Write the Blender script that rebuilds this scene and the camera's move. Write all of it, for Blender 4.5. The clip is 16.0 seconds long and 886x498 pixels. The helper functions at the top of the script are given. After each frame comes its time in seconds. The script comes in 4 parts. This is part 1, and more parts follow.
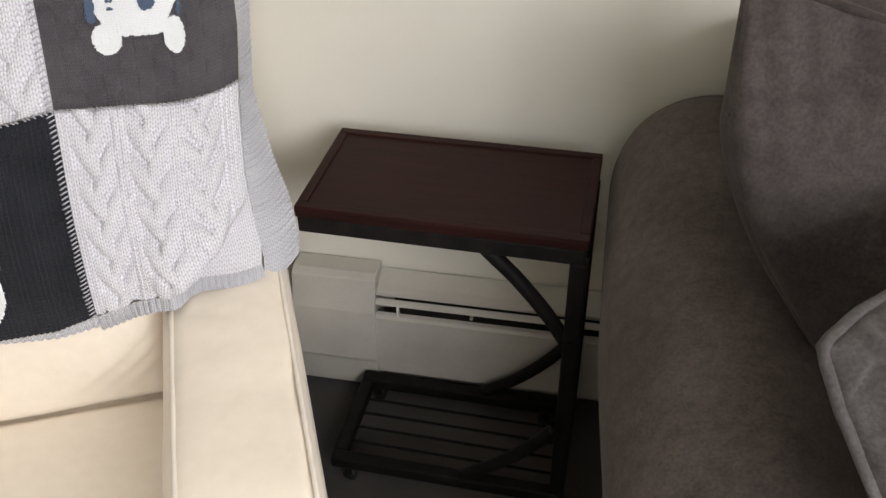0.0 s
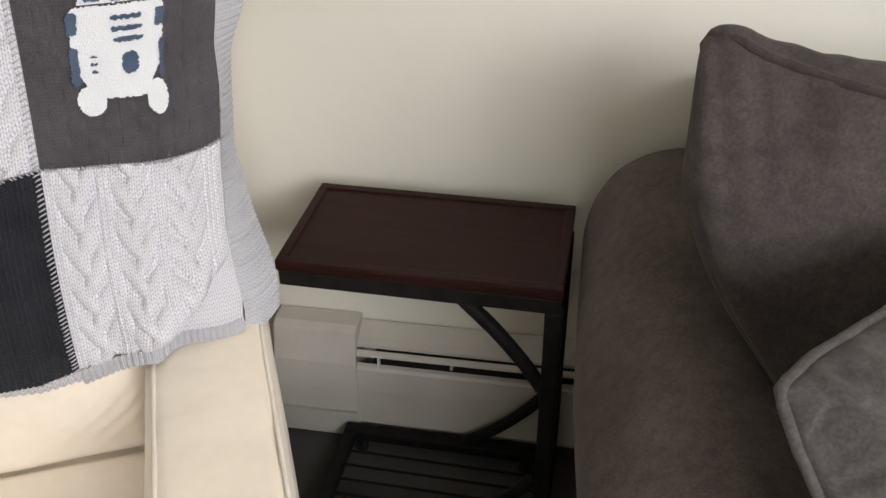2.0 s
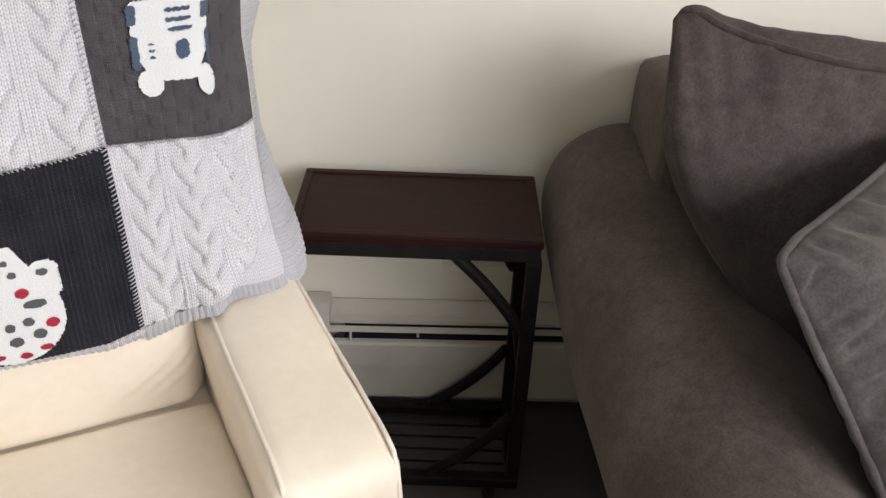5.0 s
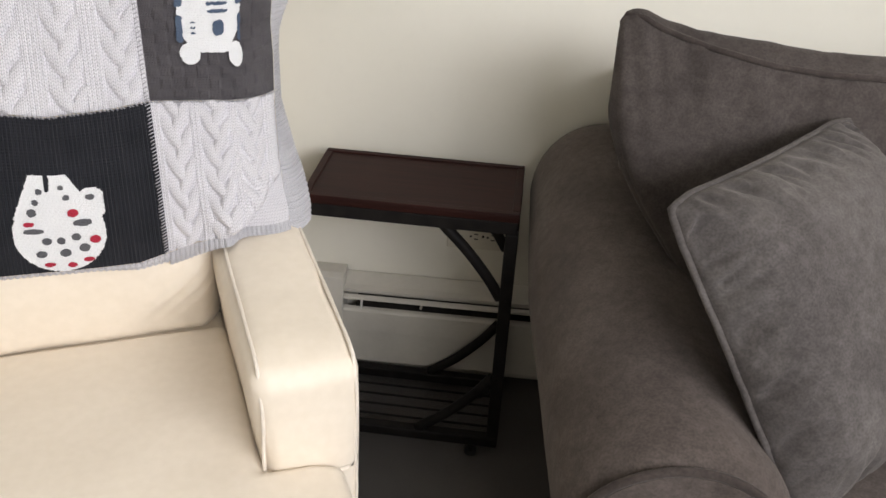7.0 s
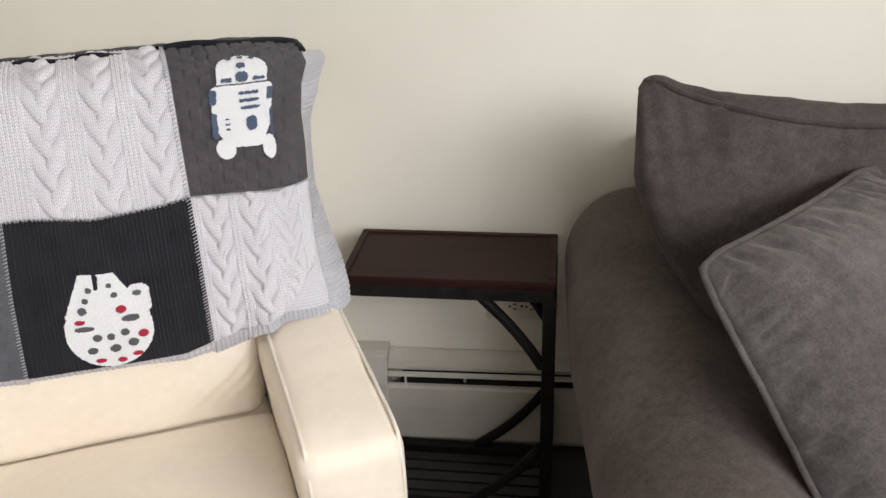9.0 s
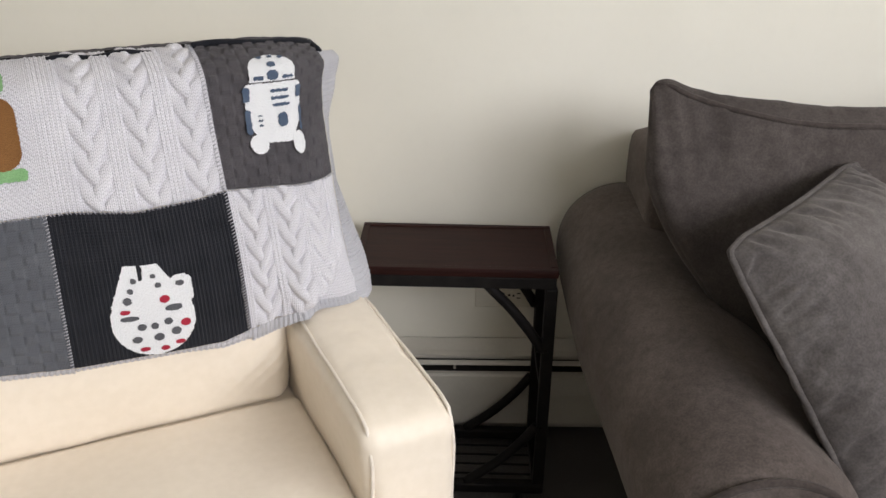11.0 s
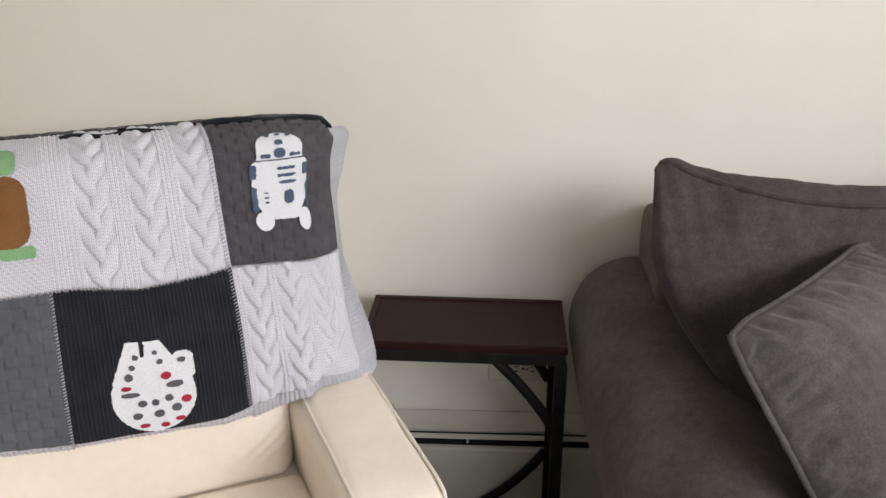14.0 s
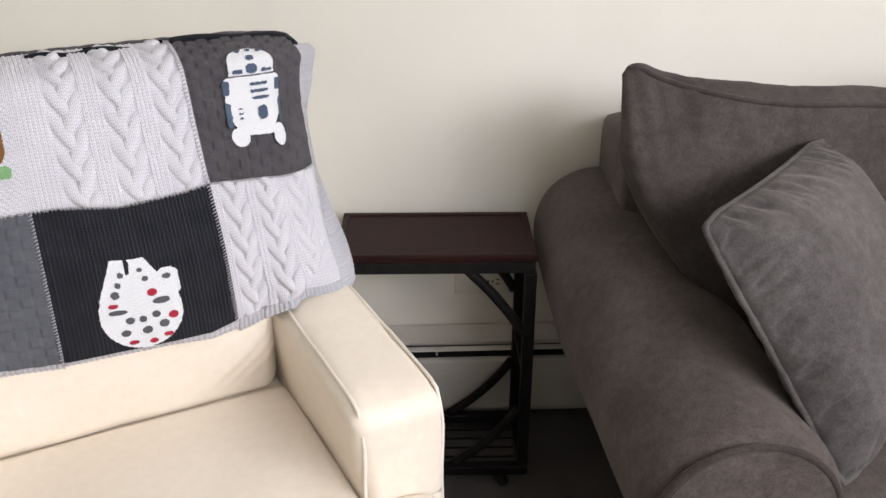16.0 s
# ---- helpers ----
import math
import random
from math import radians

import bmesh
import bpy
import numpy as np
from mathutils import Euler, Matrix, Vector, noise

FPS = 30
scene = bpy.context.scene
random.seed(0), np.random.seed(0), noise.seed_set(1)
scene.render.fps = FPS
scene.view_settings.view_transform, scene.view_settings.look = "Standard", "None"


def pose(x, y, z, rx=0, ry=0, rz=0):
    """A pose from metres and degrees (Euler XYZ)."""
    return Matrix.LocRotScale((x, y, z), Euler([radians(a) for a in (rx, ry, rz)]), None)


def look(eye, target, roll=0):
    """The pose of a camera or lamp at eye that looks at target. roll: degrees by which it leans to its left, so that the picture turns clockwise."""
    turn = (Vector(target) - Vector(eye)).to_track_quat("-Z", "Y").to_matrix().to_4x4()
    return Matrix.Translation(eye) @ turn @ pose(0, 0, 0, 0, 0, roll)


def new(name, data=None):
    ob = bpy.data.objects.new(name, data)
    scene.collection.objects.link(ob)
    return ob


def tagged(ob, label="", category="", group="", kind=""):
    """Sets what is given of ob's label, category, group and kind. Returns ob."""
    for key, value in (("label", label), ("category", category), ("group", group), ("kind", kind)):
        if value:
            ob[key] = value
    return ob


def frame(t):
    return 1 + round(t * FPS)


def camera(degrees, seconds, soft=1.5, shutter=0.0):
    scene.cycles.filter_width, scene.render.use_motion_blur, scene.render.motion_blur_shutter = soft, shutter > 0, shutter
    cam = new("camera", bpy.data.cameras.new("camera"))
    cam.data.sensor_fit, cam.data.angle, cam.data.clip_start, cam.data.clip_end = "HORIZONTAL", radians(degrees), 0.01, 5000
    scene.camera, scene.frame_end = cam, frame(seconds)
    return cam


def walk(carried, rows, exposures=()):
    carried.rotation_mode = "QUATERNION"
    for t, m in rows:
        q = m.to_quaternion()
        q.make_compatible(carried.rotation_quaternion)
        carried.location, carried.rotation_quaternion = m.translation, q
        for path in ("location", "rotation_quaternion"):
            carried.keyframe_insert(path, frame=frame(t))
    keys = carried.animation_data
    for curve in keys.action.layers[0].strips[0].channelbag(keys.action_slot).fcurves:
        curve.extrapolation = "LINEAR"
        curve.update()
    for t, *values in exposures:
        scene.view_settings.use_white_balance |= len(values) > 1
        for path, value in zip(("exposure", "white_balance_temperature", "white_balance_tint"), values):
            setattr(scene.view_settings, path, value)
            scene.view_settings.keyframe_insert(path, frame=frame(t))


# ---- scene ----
cam = camera(52.6, 16.0)
PATH = [
    (0, (0.424, -1.329, 1.367), (0.105, 0.227, 0.152), -1.0),
    (0.5, (0.427, -1.348, 1.397), (0.081, 0.288, 0.3), -0.8),
    (1, (0.437, -1.352, 1.4), (0.114, 0.3, 0.32), -0.9),
    (1.5, (0.438, -1.348, 1.389), (0.145, 0.29, 0.28), -0.2),
    (2, (0.439, -1.352, 1.386), (0.143, 0.276, 0.263), -0.9),
    (2.5, (0.426, -1.355, 1.374), (0.151, 0.214, 0.165), -0.7),
    (3, (0.35, -1.424, 1.398), (0.221, 0.206, 0.246), 0.1),
    (3.5, (0.241, -1.517, 1.404), (0.243, 0.16, 0.313), 1.7),
    (4, (0.201, -1.557, 1.403), (0.252, 0.113, 0.305), 2.0),
    (4.5, (0.196, -1.562, 1.399), (0.263, 0.122, 0.322), 2.0),
    (7, (0.382, -1.863, 1.405), (0.267, -0.125, 0.422), 3.3),
    (7.5, (0.384, -1.871, 1.417), (0.185, -0.102, 0.505), 0.1),
    (8, (0.377, -1.876, 1.417), (0.155, -0.097, 0.529), -0.4),
    (8.5, (0.386, -1.88, 1.42), (0.168, -0.093, 0.549), -1.2),
    (9, (0.395, -1.882, 1.421), (0.177, -0.081, 0.578), -1.8),
    (11.5, (0.143, -2.009, 1.453), (0.182, -0.197, 0.608), 1.2),
    (12, (0.163, -1.996, 1.442), (0.135, -0.213, 0.534), 1.2),
    (12.5, (0.197, -1.99, 1.445), (0.184, -0.204, 0.544), 1.8),
    (13, (0.216, -1.978, 1.448), (0.159, -0.181, 0.573), 1.3),
    (13.5, (0.229, -1.971, 1.459), (0.143, -0.149, 0.639), 0.9),
    (14, (0.237, -1.975, 1.482), (0.158, -0.114, 0.754), 0.1),
    (14.5, (0.211, -2.003, 1.511), (0.209, -0.072, 0.989), 1.8),
    (15, (0.185, -2.014, 1.5), (0.188, -0.115, 0.874), -0.4),
    (15.5, (0.155, -2.024, 1.476), (0.185, -0.173, 0.72), -0.6),
    (16, (0.147, -2.033, 1.447), (0.227, -0.225, 0.594), 0.0),
]
EXPOSURES = [(0, 0.06, 6500, 10), (1.5, 0.0, 6500, 10), (2.5, -0.01, 6500, 10), (3.5, 0.05, 6500, 10), (8, 0.02, 6500, 10), (9, 0.02, 6500, 10), (11.5, -0.09, 6380, 10.5), (12.5, -0.13, 6320, 12), (14, -0.11, 6380, 12), (14.5, -0.26, 6480, 10), (15, -0.08, 6290, 14), (15.5, 0.02, 6290, 13), (16, 0.13, 6290, 13)]
walk(cam, [(t, look(eye, target, roll)) for t, eye, target, roll in PATH], EXPOSURES)

# ---- light ----
world = bpy.data.worlds.new("sky")
scene.world = world
world.use_nodes = True
wn = world.node_tree.nodes
sky = wn.new("ShaderNodeTexSky")
sky.sky_type, sky.sun_disc = "NISHITA", False
sky.sun_elevation, sky.sun_rotation = radians(38), radians(115)
wn["Background"].inputs["Strength"].default_value = 0.12
world.node_tree.links.new(sky.outputs["Color"], wn["Background"].inputs["Color"])


def area_light(name, m, w, h, power, color):
    lamp = bpy.data.lights.new(name, "AREA")
    lamp.shape, lamp.size, lamp.size_y, lamp.energy, lamp.color = "RECTANGLE", w, h, power, color
    ob = new(name, lamp)
    ob.matrix_world = m
    return ob


# daylight lamps at two unseen windows, placed to suit the shading
area_light("daylight_east", look((2.86, -2.95, 2.27), (0.3, -0.8, 0.6)), 1.6, 1.15, 76, (0.98, 0.975, 1.0))
area_light("daylight_south", look((1.85, -3.86, 2.25), (0.3, -0.5, 0.6)), 1.5, 1.1, 66, (0.98, 0.975, 1.0))


# ---- materials ----
def material(name, rough=0.6, metal=0.0):
    m = bpy.data.materials.new(name)
    m.use_nodes = True
    b = m.node_tree.nodes["Principled BSDF"]
    b.inputs["Roughness"].default_value, b.inputs["Metallic"].default_value = rough, metal
    return m, m.node_tree, b


def node(nt, kind, **values):
    n = nt.nodes.new(kind)
    for k, v in values.items():
        n.inputs[k.replace("_", " ")].default_value = v
    return n


def coords(nt, which="Object"):
    return nt.nodes.new("ShaderNodeTexCoord").outputs[which]


def blotches(nt, vec, scale, dark, light, lo=0.35, hi=0.65, detail=4.0):
    """Two colours mixed by noise of the given scale."""
    n = node(nt, "ShaderNodeTexNoise", Scale=scale, Detail=detail)
    nt.links.new(vec, n.inputs["Vector"])
    r = nt.nodes.new("ShaderNodeValToRGB")
    r.color_ramp.elements[0].position, r.color_ramp.elements[1].position = lo, hi
    r.color_ramp.elements[0].color, r.color_ramp.elements[1].color = (*dark, 1), (*light, 1)
    nt.links.new(n.outputs["Fac"], r.inputs["Fac"])
    return r.outputs["Color"]


def mix(nt, a, b, fac, mode="MIX"):
    n = nt.nodes.new("ShaderNodeMix")
    n.data_type, n.blend_type = "RGBA", mode
    if isinstance(fac, float):
        n.inputs["Factor"].default_value = fac
    else:
        nt.links.new(fac, n.inputs["Factor"])
    nt.links.new(a, n.inputs["A"])
    nt.links.new(b, n.inputs["B"])
    return n.outputs["Result"]


def relief(nt, bsdf, height, strength, distance, under=None):
    n = node(nt, "ShaderNodeBump", Strength=strength, Distance=distance)
    nt.links.new(height, n.inputs["Height"])
    if under:
        nt.links.new(under, n.inputs["Normal"])
    nt.links.new(n.outputs["Normal"], bsdf.inputs["Normal"])
    return n.outputs["Normal"]


def noise_fac(nt, vec, scale, detail=3.0):
    n = node(nt, "ShaderNodeTexNoise", Scale=scale, Detail=detail)
    nt.links.new(vec, n.inputs["Vector"])
    return n.outputs["Fac"]


def painted_wall():
    m, nt, b = material("cream_wall_paint", 0.62)
    v = coords(nt)
    a = blotches(nt, v, 1.4, (0.735, 0.703, 0.612), (0.795, 0.763, 0.675))
    s = blotches(nt, v, 45, (0.93, 0.93, 0.92), (1, 1, 1), 0.3, 0.5)
    nt.links.new(mix(nt, a, s, 0.15, "MULTIPLY"), b.inputs["Base Color"])
    n1 = relief(nt, b, noise_fac(nt, v, 5), 0.08, 0.01)
    relief(nt, b, noise_fac(nt, v, 260), 0.10, 0.0015, n1)
    return m


def plain_paint(name, color, rough, spread=0.06, scale=14.0, bump=0.05):
    m, nt, b = material(name, rough)
    v = coords(nt)
    d = tuple(c * (1 - spread) for c in color)
    a = blotches(nt, v, scale, d, color)
    s = blotches(nt, v, scale * 12, (0.94, 0.94, 0.94), (1, 1, 1))
    nt.links.new(mix(nt, a, s, 0.5, "MULTIPLY"), b.inputs["Base Color"])
    relief(nt, b, noise_fac(nt, v, scale * 20), bump, 0.001)
    return m


def carpet():
    m, nt, b = material("brown_grey_carpet", 0.95)
    v = coords(nt)
    a = blotches(nt, v, 6, (0.060, 0.050, 0.044), (0.092, 0.078, 0.069))
    s = blotches(nt, v, 380, (0.45, 0.45, 0.45), (1, 1, 1), 0.3, 0.7)
    nt.links.new(mix(nt, a, s, 0.8, "MULTIPLY"), b.inputs["Base Color"])
    relief(nt, b, noise_fac(nt, v, 420), 0.9, 0.006)
    b.inputs["Sheen Weight"].default_value = 0.2
    return m


def cream_cloth():
    m, nt, b = material("cream_twill_upholstery", 0.5)
    v = coords(nt)
    a = blotches(nt, v, 3.0, (0.825, 0.732, 0.612), (0.868, 0.778, 0.662))
    s = blotches(nt, v, 55, (0.95, 0.945, 0.93), (1, 1, 1))
    nt.links.new(mix(nt, a, s, 0.7, "MULTIPLY"), b.inputs["Base Color"])
    w = node(nt, "ShaderNodeTexWave", Scale=420.0, Distortion=1.5, Detail=1.0)
    w.bands_direction = "DIAGONAL"
    nt.links.new(v, w.inputs["Vector"])
    n1 = relief(nt, b, noise_fac(nt, v, 10, 2.0), 0.16, 0.02)
    relief(nt, b, w.outputs["Fac"], 0.05, 0.001, n1)
    b.inputs["Sheen Weight"].default_value = 0.15
    b.inputs["Specular IOR Level"].default_value = 0.35
    return m


def plush(name, dark, light, nap=0.5):
    m, nt, b = material(name, 0.85)
    v = coords(nt)
    a = blotches(nt, v, 7, dark, light, 0.38, 0.62, 6.0)
    s = blotches(nt, v, 60, (0.70, 0.69, 0.68), (1, 1, 1), 0.34, 0.64, 9.0)
    g = blotches(nt, v, 260, (0.64, 0.64, 0.64), (1, 1, 1), 0.34, 0.62, 6.0)
    nt.links.new(mix(nt, mix(nt, a, s, 0.8, "MULTIPLY"), g, 0.8, "MULTIPLY"), b.inputs["Base Color"])
    b.inputs["Sheen Weight"].default_value = nap
    b.inputs["Sheen Roughness"].default_value = 0.5
    b.inputs["Sheen Tint"].default_value = (0.95, 0.87, 0.82, 1)
    b.inputs["Specular IOR Level"].default_value = 0.2
    n1 = relief(nt, b, noise_fac(nt, v, 14, 4.0), 0.22, 0.015)
    relief(nt, b, noise_fac(nt, v, 600, 2.0), 0.35, 0.0015, n1)
    return m


def table_wood():
    m, nt, b = material("dark_cherry_wood", 0.5)
    mp = node(nt, "ShaderNodeMapping", Scale=(3, 40, 40))
    nt.links.new(coords(nt), mp.inputs["Vector"])
    a = blotches(nt, mp.outputs["Vector"], 2.2, (0.013, 0.0034, 0.0026), (0.028, 0.0078, 0.0058), 0.3, 0.7, 8.0)
    v = coords(nt)
    w = node(nt, "ShaderNodeTexNoise", Scale=23.0, Detail=9.0, Roughness=0.75)
    nt.links.new(v, w.inputs["Vector"])
    r = nt.nodes.new("ShaderNodeValToRGB")
    r.color_ramp.elements[0].position, r.color_ramp.elements[1].position = 0.70, 0.76
    nt.links.new(w.outputs["Fac"], r.inputs["Fac"])
    scuff = nt.nodes.new("ShaderNodeRGB")
    scuff.outputs[0].default_value = (0.11, 0.05, 0.035, 1)
    nt.links.new(mix(nt, a, scuff.outputs[0], r.outputs["Color"]), b.inputs["Base Color"])
    b.inputs["Specular IOR Level"].default_value = 0.16
    relief(nt, b, noise_fac(nt, mp.outputs["Vector"], 8), 0.12, 0.001)
    return m


def black_metal():
    m, nt, b = material("black_powder_coated_steel", 0.55)
    v = coords(nt)
    nt.links.new(blotches(nt, v, 30, (0.007, 0.006, 0.006), (0.014, 0.012, 0.011)), b.inputs["Base Color"])
    b.inputs["Specular IOR Level"].default_value = 0.14
    relief(nt, b, noise_fac(nt, v, 500), 0.15, 0.0008)
    return m


def knit(name, dark, light, gauge=0.0042, depth=0.9):
    """Knitted yarn: columns of slanted stitches, laid along the blanket's own width and length."""
    m, nt, b = material(name, 0.9)
    uv = coords(nt, "UV")
    sep = nt.nodes.new("ShaderNodeSeparateXYZ")
    nt.links.new(uv, sep.inputs[0])

    def calc(op, a, c=None):
        n = nt.nodes.new("ShaderNodeMath")
        n.operation = op
        for i, q in enumerate((a, c)):
            if q is None:
                continue
            if isinstance(q, (int, float)):
                n.inputs[i].default_value = q
            else:
                nt.links.new(q, n.inputs[i])
        return n.outputs[0]

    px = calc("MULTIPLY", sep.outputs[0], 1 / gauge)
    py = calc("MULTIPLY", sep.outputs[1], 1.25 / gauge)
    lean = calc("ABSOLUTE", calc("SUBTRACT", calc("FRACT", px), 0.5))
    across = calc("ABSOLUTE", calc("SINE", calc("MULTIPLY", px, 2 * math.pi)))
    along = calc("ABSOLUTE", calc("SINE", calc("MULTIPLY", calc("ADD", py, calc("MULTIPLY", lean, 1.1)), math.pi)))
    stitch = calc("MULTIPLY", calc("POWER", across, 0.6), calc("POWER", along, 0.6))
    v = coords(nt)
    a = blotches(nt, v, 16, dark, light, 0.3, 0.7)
    # gaps between stitches are darkened: their shade is put into the yarn colour
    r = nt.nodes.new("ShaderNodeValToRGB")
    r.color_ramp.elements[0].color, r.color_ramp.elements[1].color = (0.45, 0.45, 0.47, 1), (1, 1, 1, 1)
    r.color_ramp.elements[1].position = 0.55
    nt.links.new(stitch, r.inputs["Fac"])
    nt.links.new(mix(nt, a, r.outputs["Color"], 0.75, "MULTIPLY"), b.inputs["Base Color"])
    n1 = relief(nt, b, stitch, depth, 0.0016)
    relief(nt, b, noise_fac(nt, v, 900, 2.0), 0.25, 0.0008, n1)
    b.inputs["Sheen Weight"].default_value = 0.08
    b.inputs["Specular IOR Level"].default_value = 0.12
    return m


WALL = painted_wall()
CEILING = plain_paint("white_ceiling_paint", (0.80, 0.79, 0.76), 0.8)
CARPET = carpet()
CREAM = cream_cloth()
CREAM_PIPE = plain_paint("cream_piping", (0.84, 0.76, 0.66), 0.5, 0.08, 40)
SOFA = plush("brown_grey_microfibre", (0.081, 0.0645, 0.057), (0.117, 0.095, 0.085), 0.12)
# greyer than the arms, and darkened: the cushions' shade is in this colour
CUSHION = plush("shade_darkened_grey_microfibre", (0.059, 0.0485, 0.0445), (0.086, 0.072, 0.066), 0.10)
SOFA_PIPE = plush("brown_grey_microfibre_piping", (0.048, 0.037, 0.033), (0.068, 0.054, 0.049), 0.15)
PILLOW = plush("grey_plush", (0.086, 0.076, 0.073), (0.130, 0.117, 0.112), 0.14)
WOOD = table_wood()
STEEL = black_metal()
RUBBER = plain_paint("black_rubber", (0.012, 0.012, 0.012), 0.6)
HEATER = plain_paint("off_white_enamel", (0.58, 0.55, 0.49), 0.4, 0.10, 9)
HEATER_DARK = plain_paint("dark_mottled_fins", (0.022, 0.019, 0.017), 0.55, 0.5, 60)
TRIM_WHITE = plain_paint("white_trim_paint", (0.78, 0.77, 0.74), 0.4)
OUTLET = plain_paint("ivory_plastic", (0.68, 0.64, 0.54), 0.35)
SLOT = plain_paint("dark_recess", (0.01, 0.01, 0.01), 0.8)
THERMO = plain_paint("beige_plastic", (0.50, 0.42, 0.31), 0.45, 0.1, 30)
THERMO_TRIM = plain_paint("pale_beige_plastic", (0.70, 0.64, 0.52), 0.4)
CLEAR = plain_paint("clear_knob_plastic", (0.75, 0.72, 0.66), 0.12)
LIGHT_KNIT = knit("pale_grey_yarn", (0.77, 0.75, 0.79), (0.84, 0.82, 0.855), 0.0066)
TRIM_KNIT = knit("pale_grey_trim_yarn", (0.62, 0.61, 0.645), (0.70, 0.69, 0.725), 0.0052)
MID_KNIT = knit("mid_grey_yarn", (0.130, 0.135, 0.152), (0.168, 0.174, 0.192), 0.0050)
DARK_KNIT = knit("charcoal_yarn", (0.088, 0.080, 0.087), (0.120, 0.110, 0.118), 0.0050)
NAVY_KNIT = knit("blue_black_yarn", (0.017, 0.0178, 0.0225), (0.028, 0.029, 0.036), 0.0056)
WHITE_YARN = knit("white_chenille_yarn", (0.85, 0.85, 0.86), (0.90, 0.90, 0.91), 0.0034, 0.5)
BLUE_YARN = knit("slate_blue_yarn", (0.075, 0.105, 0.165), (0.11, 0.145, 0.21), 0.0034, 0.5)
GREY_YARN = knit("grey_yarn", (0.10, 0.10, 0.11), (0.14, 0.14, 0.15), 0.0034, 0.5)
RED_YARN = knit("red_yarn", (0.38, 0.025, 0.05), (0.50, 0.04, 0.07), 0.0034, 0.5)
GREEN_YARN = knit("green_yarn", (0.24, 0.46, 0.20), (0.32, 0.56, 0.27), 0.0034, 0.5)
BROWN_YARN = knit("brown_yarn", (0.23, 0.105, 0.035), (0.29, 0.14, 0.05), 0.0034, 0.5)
DARK_WOOD = plain_paint("dark_leg_wood", (0.03, 0.018, 0.012), 0.4)
GLASS_FRAME = plain_paint("white_window_frame", (0.8, 0.8, 0.78), 0.35)


# ---- builders ----
def mesh_of(name, verts, faces, smooth=True):
    me = bpy.data.meshes.new(name)
    me.from_pydata([tuple(v) for v in verts], [], faces)
    bm = bmesh.new()
    bm.from_mesh(me)
    bmesh.ops.remove_doubles(bm, verts=bm.verts, dist=1e-5)
    bmesh.ops.recalc_face_normals(bm, faces=bm.faces)
    bm.to_mesh(me)
    bm.free()
    me.polygons.foreach_set("use_smooth", [smooth] * len(me.polygons))
    return me


def put(name, me, mat, parent=None, label=""):
    me.materials.append(mat)
    ob = new(name, me)
    ob.parent = parent
    return tagged(ob, label)


def part(name, bm, mat, parent, label="", smooth=False):
    me = bpy.data.meshes.new(name)
    bmesh.ops.recalc_face_normals(bm, faces=bm.faces)
    bm.to_mesh(me)
    bm.free()
    me.polygons.foreach_set("use_smooth", [smooth] * len(me.polygons))
    return put(name, me, mat, parent, label)


def thing(name, m, label, category, group="", kind=""):
    ob = new(name)
    ob.empty_display_size = 0.1
    ob.matrix_world = m
    return tagged(ob, label, category, group, kind)


def box(x0, y0, z0, x1, y1, z1, r=0.0, seg=2, bm=None):
    bm = bm or bmesh.new()
    m = Matrix.LocRotScale(((x0 + x1) / 2, (y0 + y1) / 2, (z0 + z1) / 2), None, (x1 - x0, y1 - y0, z1 - z0))
    made = bmesh.ops.create_cube(bm, size=1, matrix=m)["verts"]
    if r:
        edges = list({e for v in made for e in v.link_edges})
        bmesh.ops.bevel(bm, geom=edges, offset=r, segments=seg, profile=0.5, affect="EDGES", clamp_overlap=True)
    return bm


def soft_box(lo, hi, r, n=18, bulge=(0, 0, 0), crease=0.0, seed=0.0, shape=None):
    """A stuffed box: rounded edges, faces swelling by bulge, slight unevenness; shape() moves points at the end."""
    lo, hi = Vector(lo), Vector(hi)
    c, h = (lo + hi) / 2, (hi - lo) / 2
    r = min(r, min(h) * 0.98)
    ticks = [math.sin((i / n - 0.5) * math.pi) * 0.45 + (i / n - 0.5) * 1.1 for i in range(n + 1)]
    verts, faces = [], []
    for axis in range(3):
        for side in (-1, 1):
            start = len(verts)
            for i in range(n + 1):
                for j in range(n + 1):
                    p = [0, 0, 0]
                    p[axis], p[(axis + 1) % 3], p[(axis + 2) % 3] = side, ticks[i], ticks[j]
                    q = Vector(p[k] * h[k] for k in range(3))
                    core = Vector(max(-(h[k] - r), min(h[k] - r, q[k])) for k in range(3))
                    d = q - core
                    q = core + d.normalized() * r
                    a = [p[k] for k in range(3)]
                    q = q + Vector(bulge[k] * a[k] * (1 - a[(k + 1) % 3] ** 2) * (1 - a[(k + 2) % 3] ** 2) for k in range(3))
                    w = q + c
                    if crease:
                        w += d.normalized() * crease * noise.noise(w * 7 + Vector((seed, seed, 0)))
                    verts.append(shape(w, a) if shape else w)
            for i in range(n):
                for j in range(n):
                    k = start + i * (n + 1) + j
                    faces.append((k, k + 1, k + n + 2, k + n + 1))
    return mesh_of("soft", verts, faces)


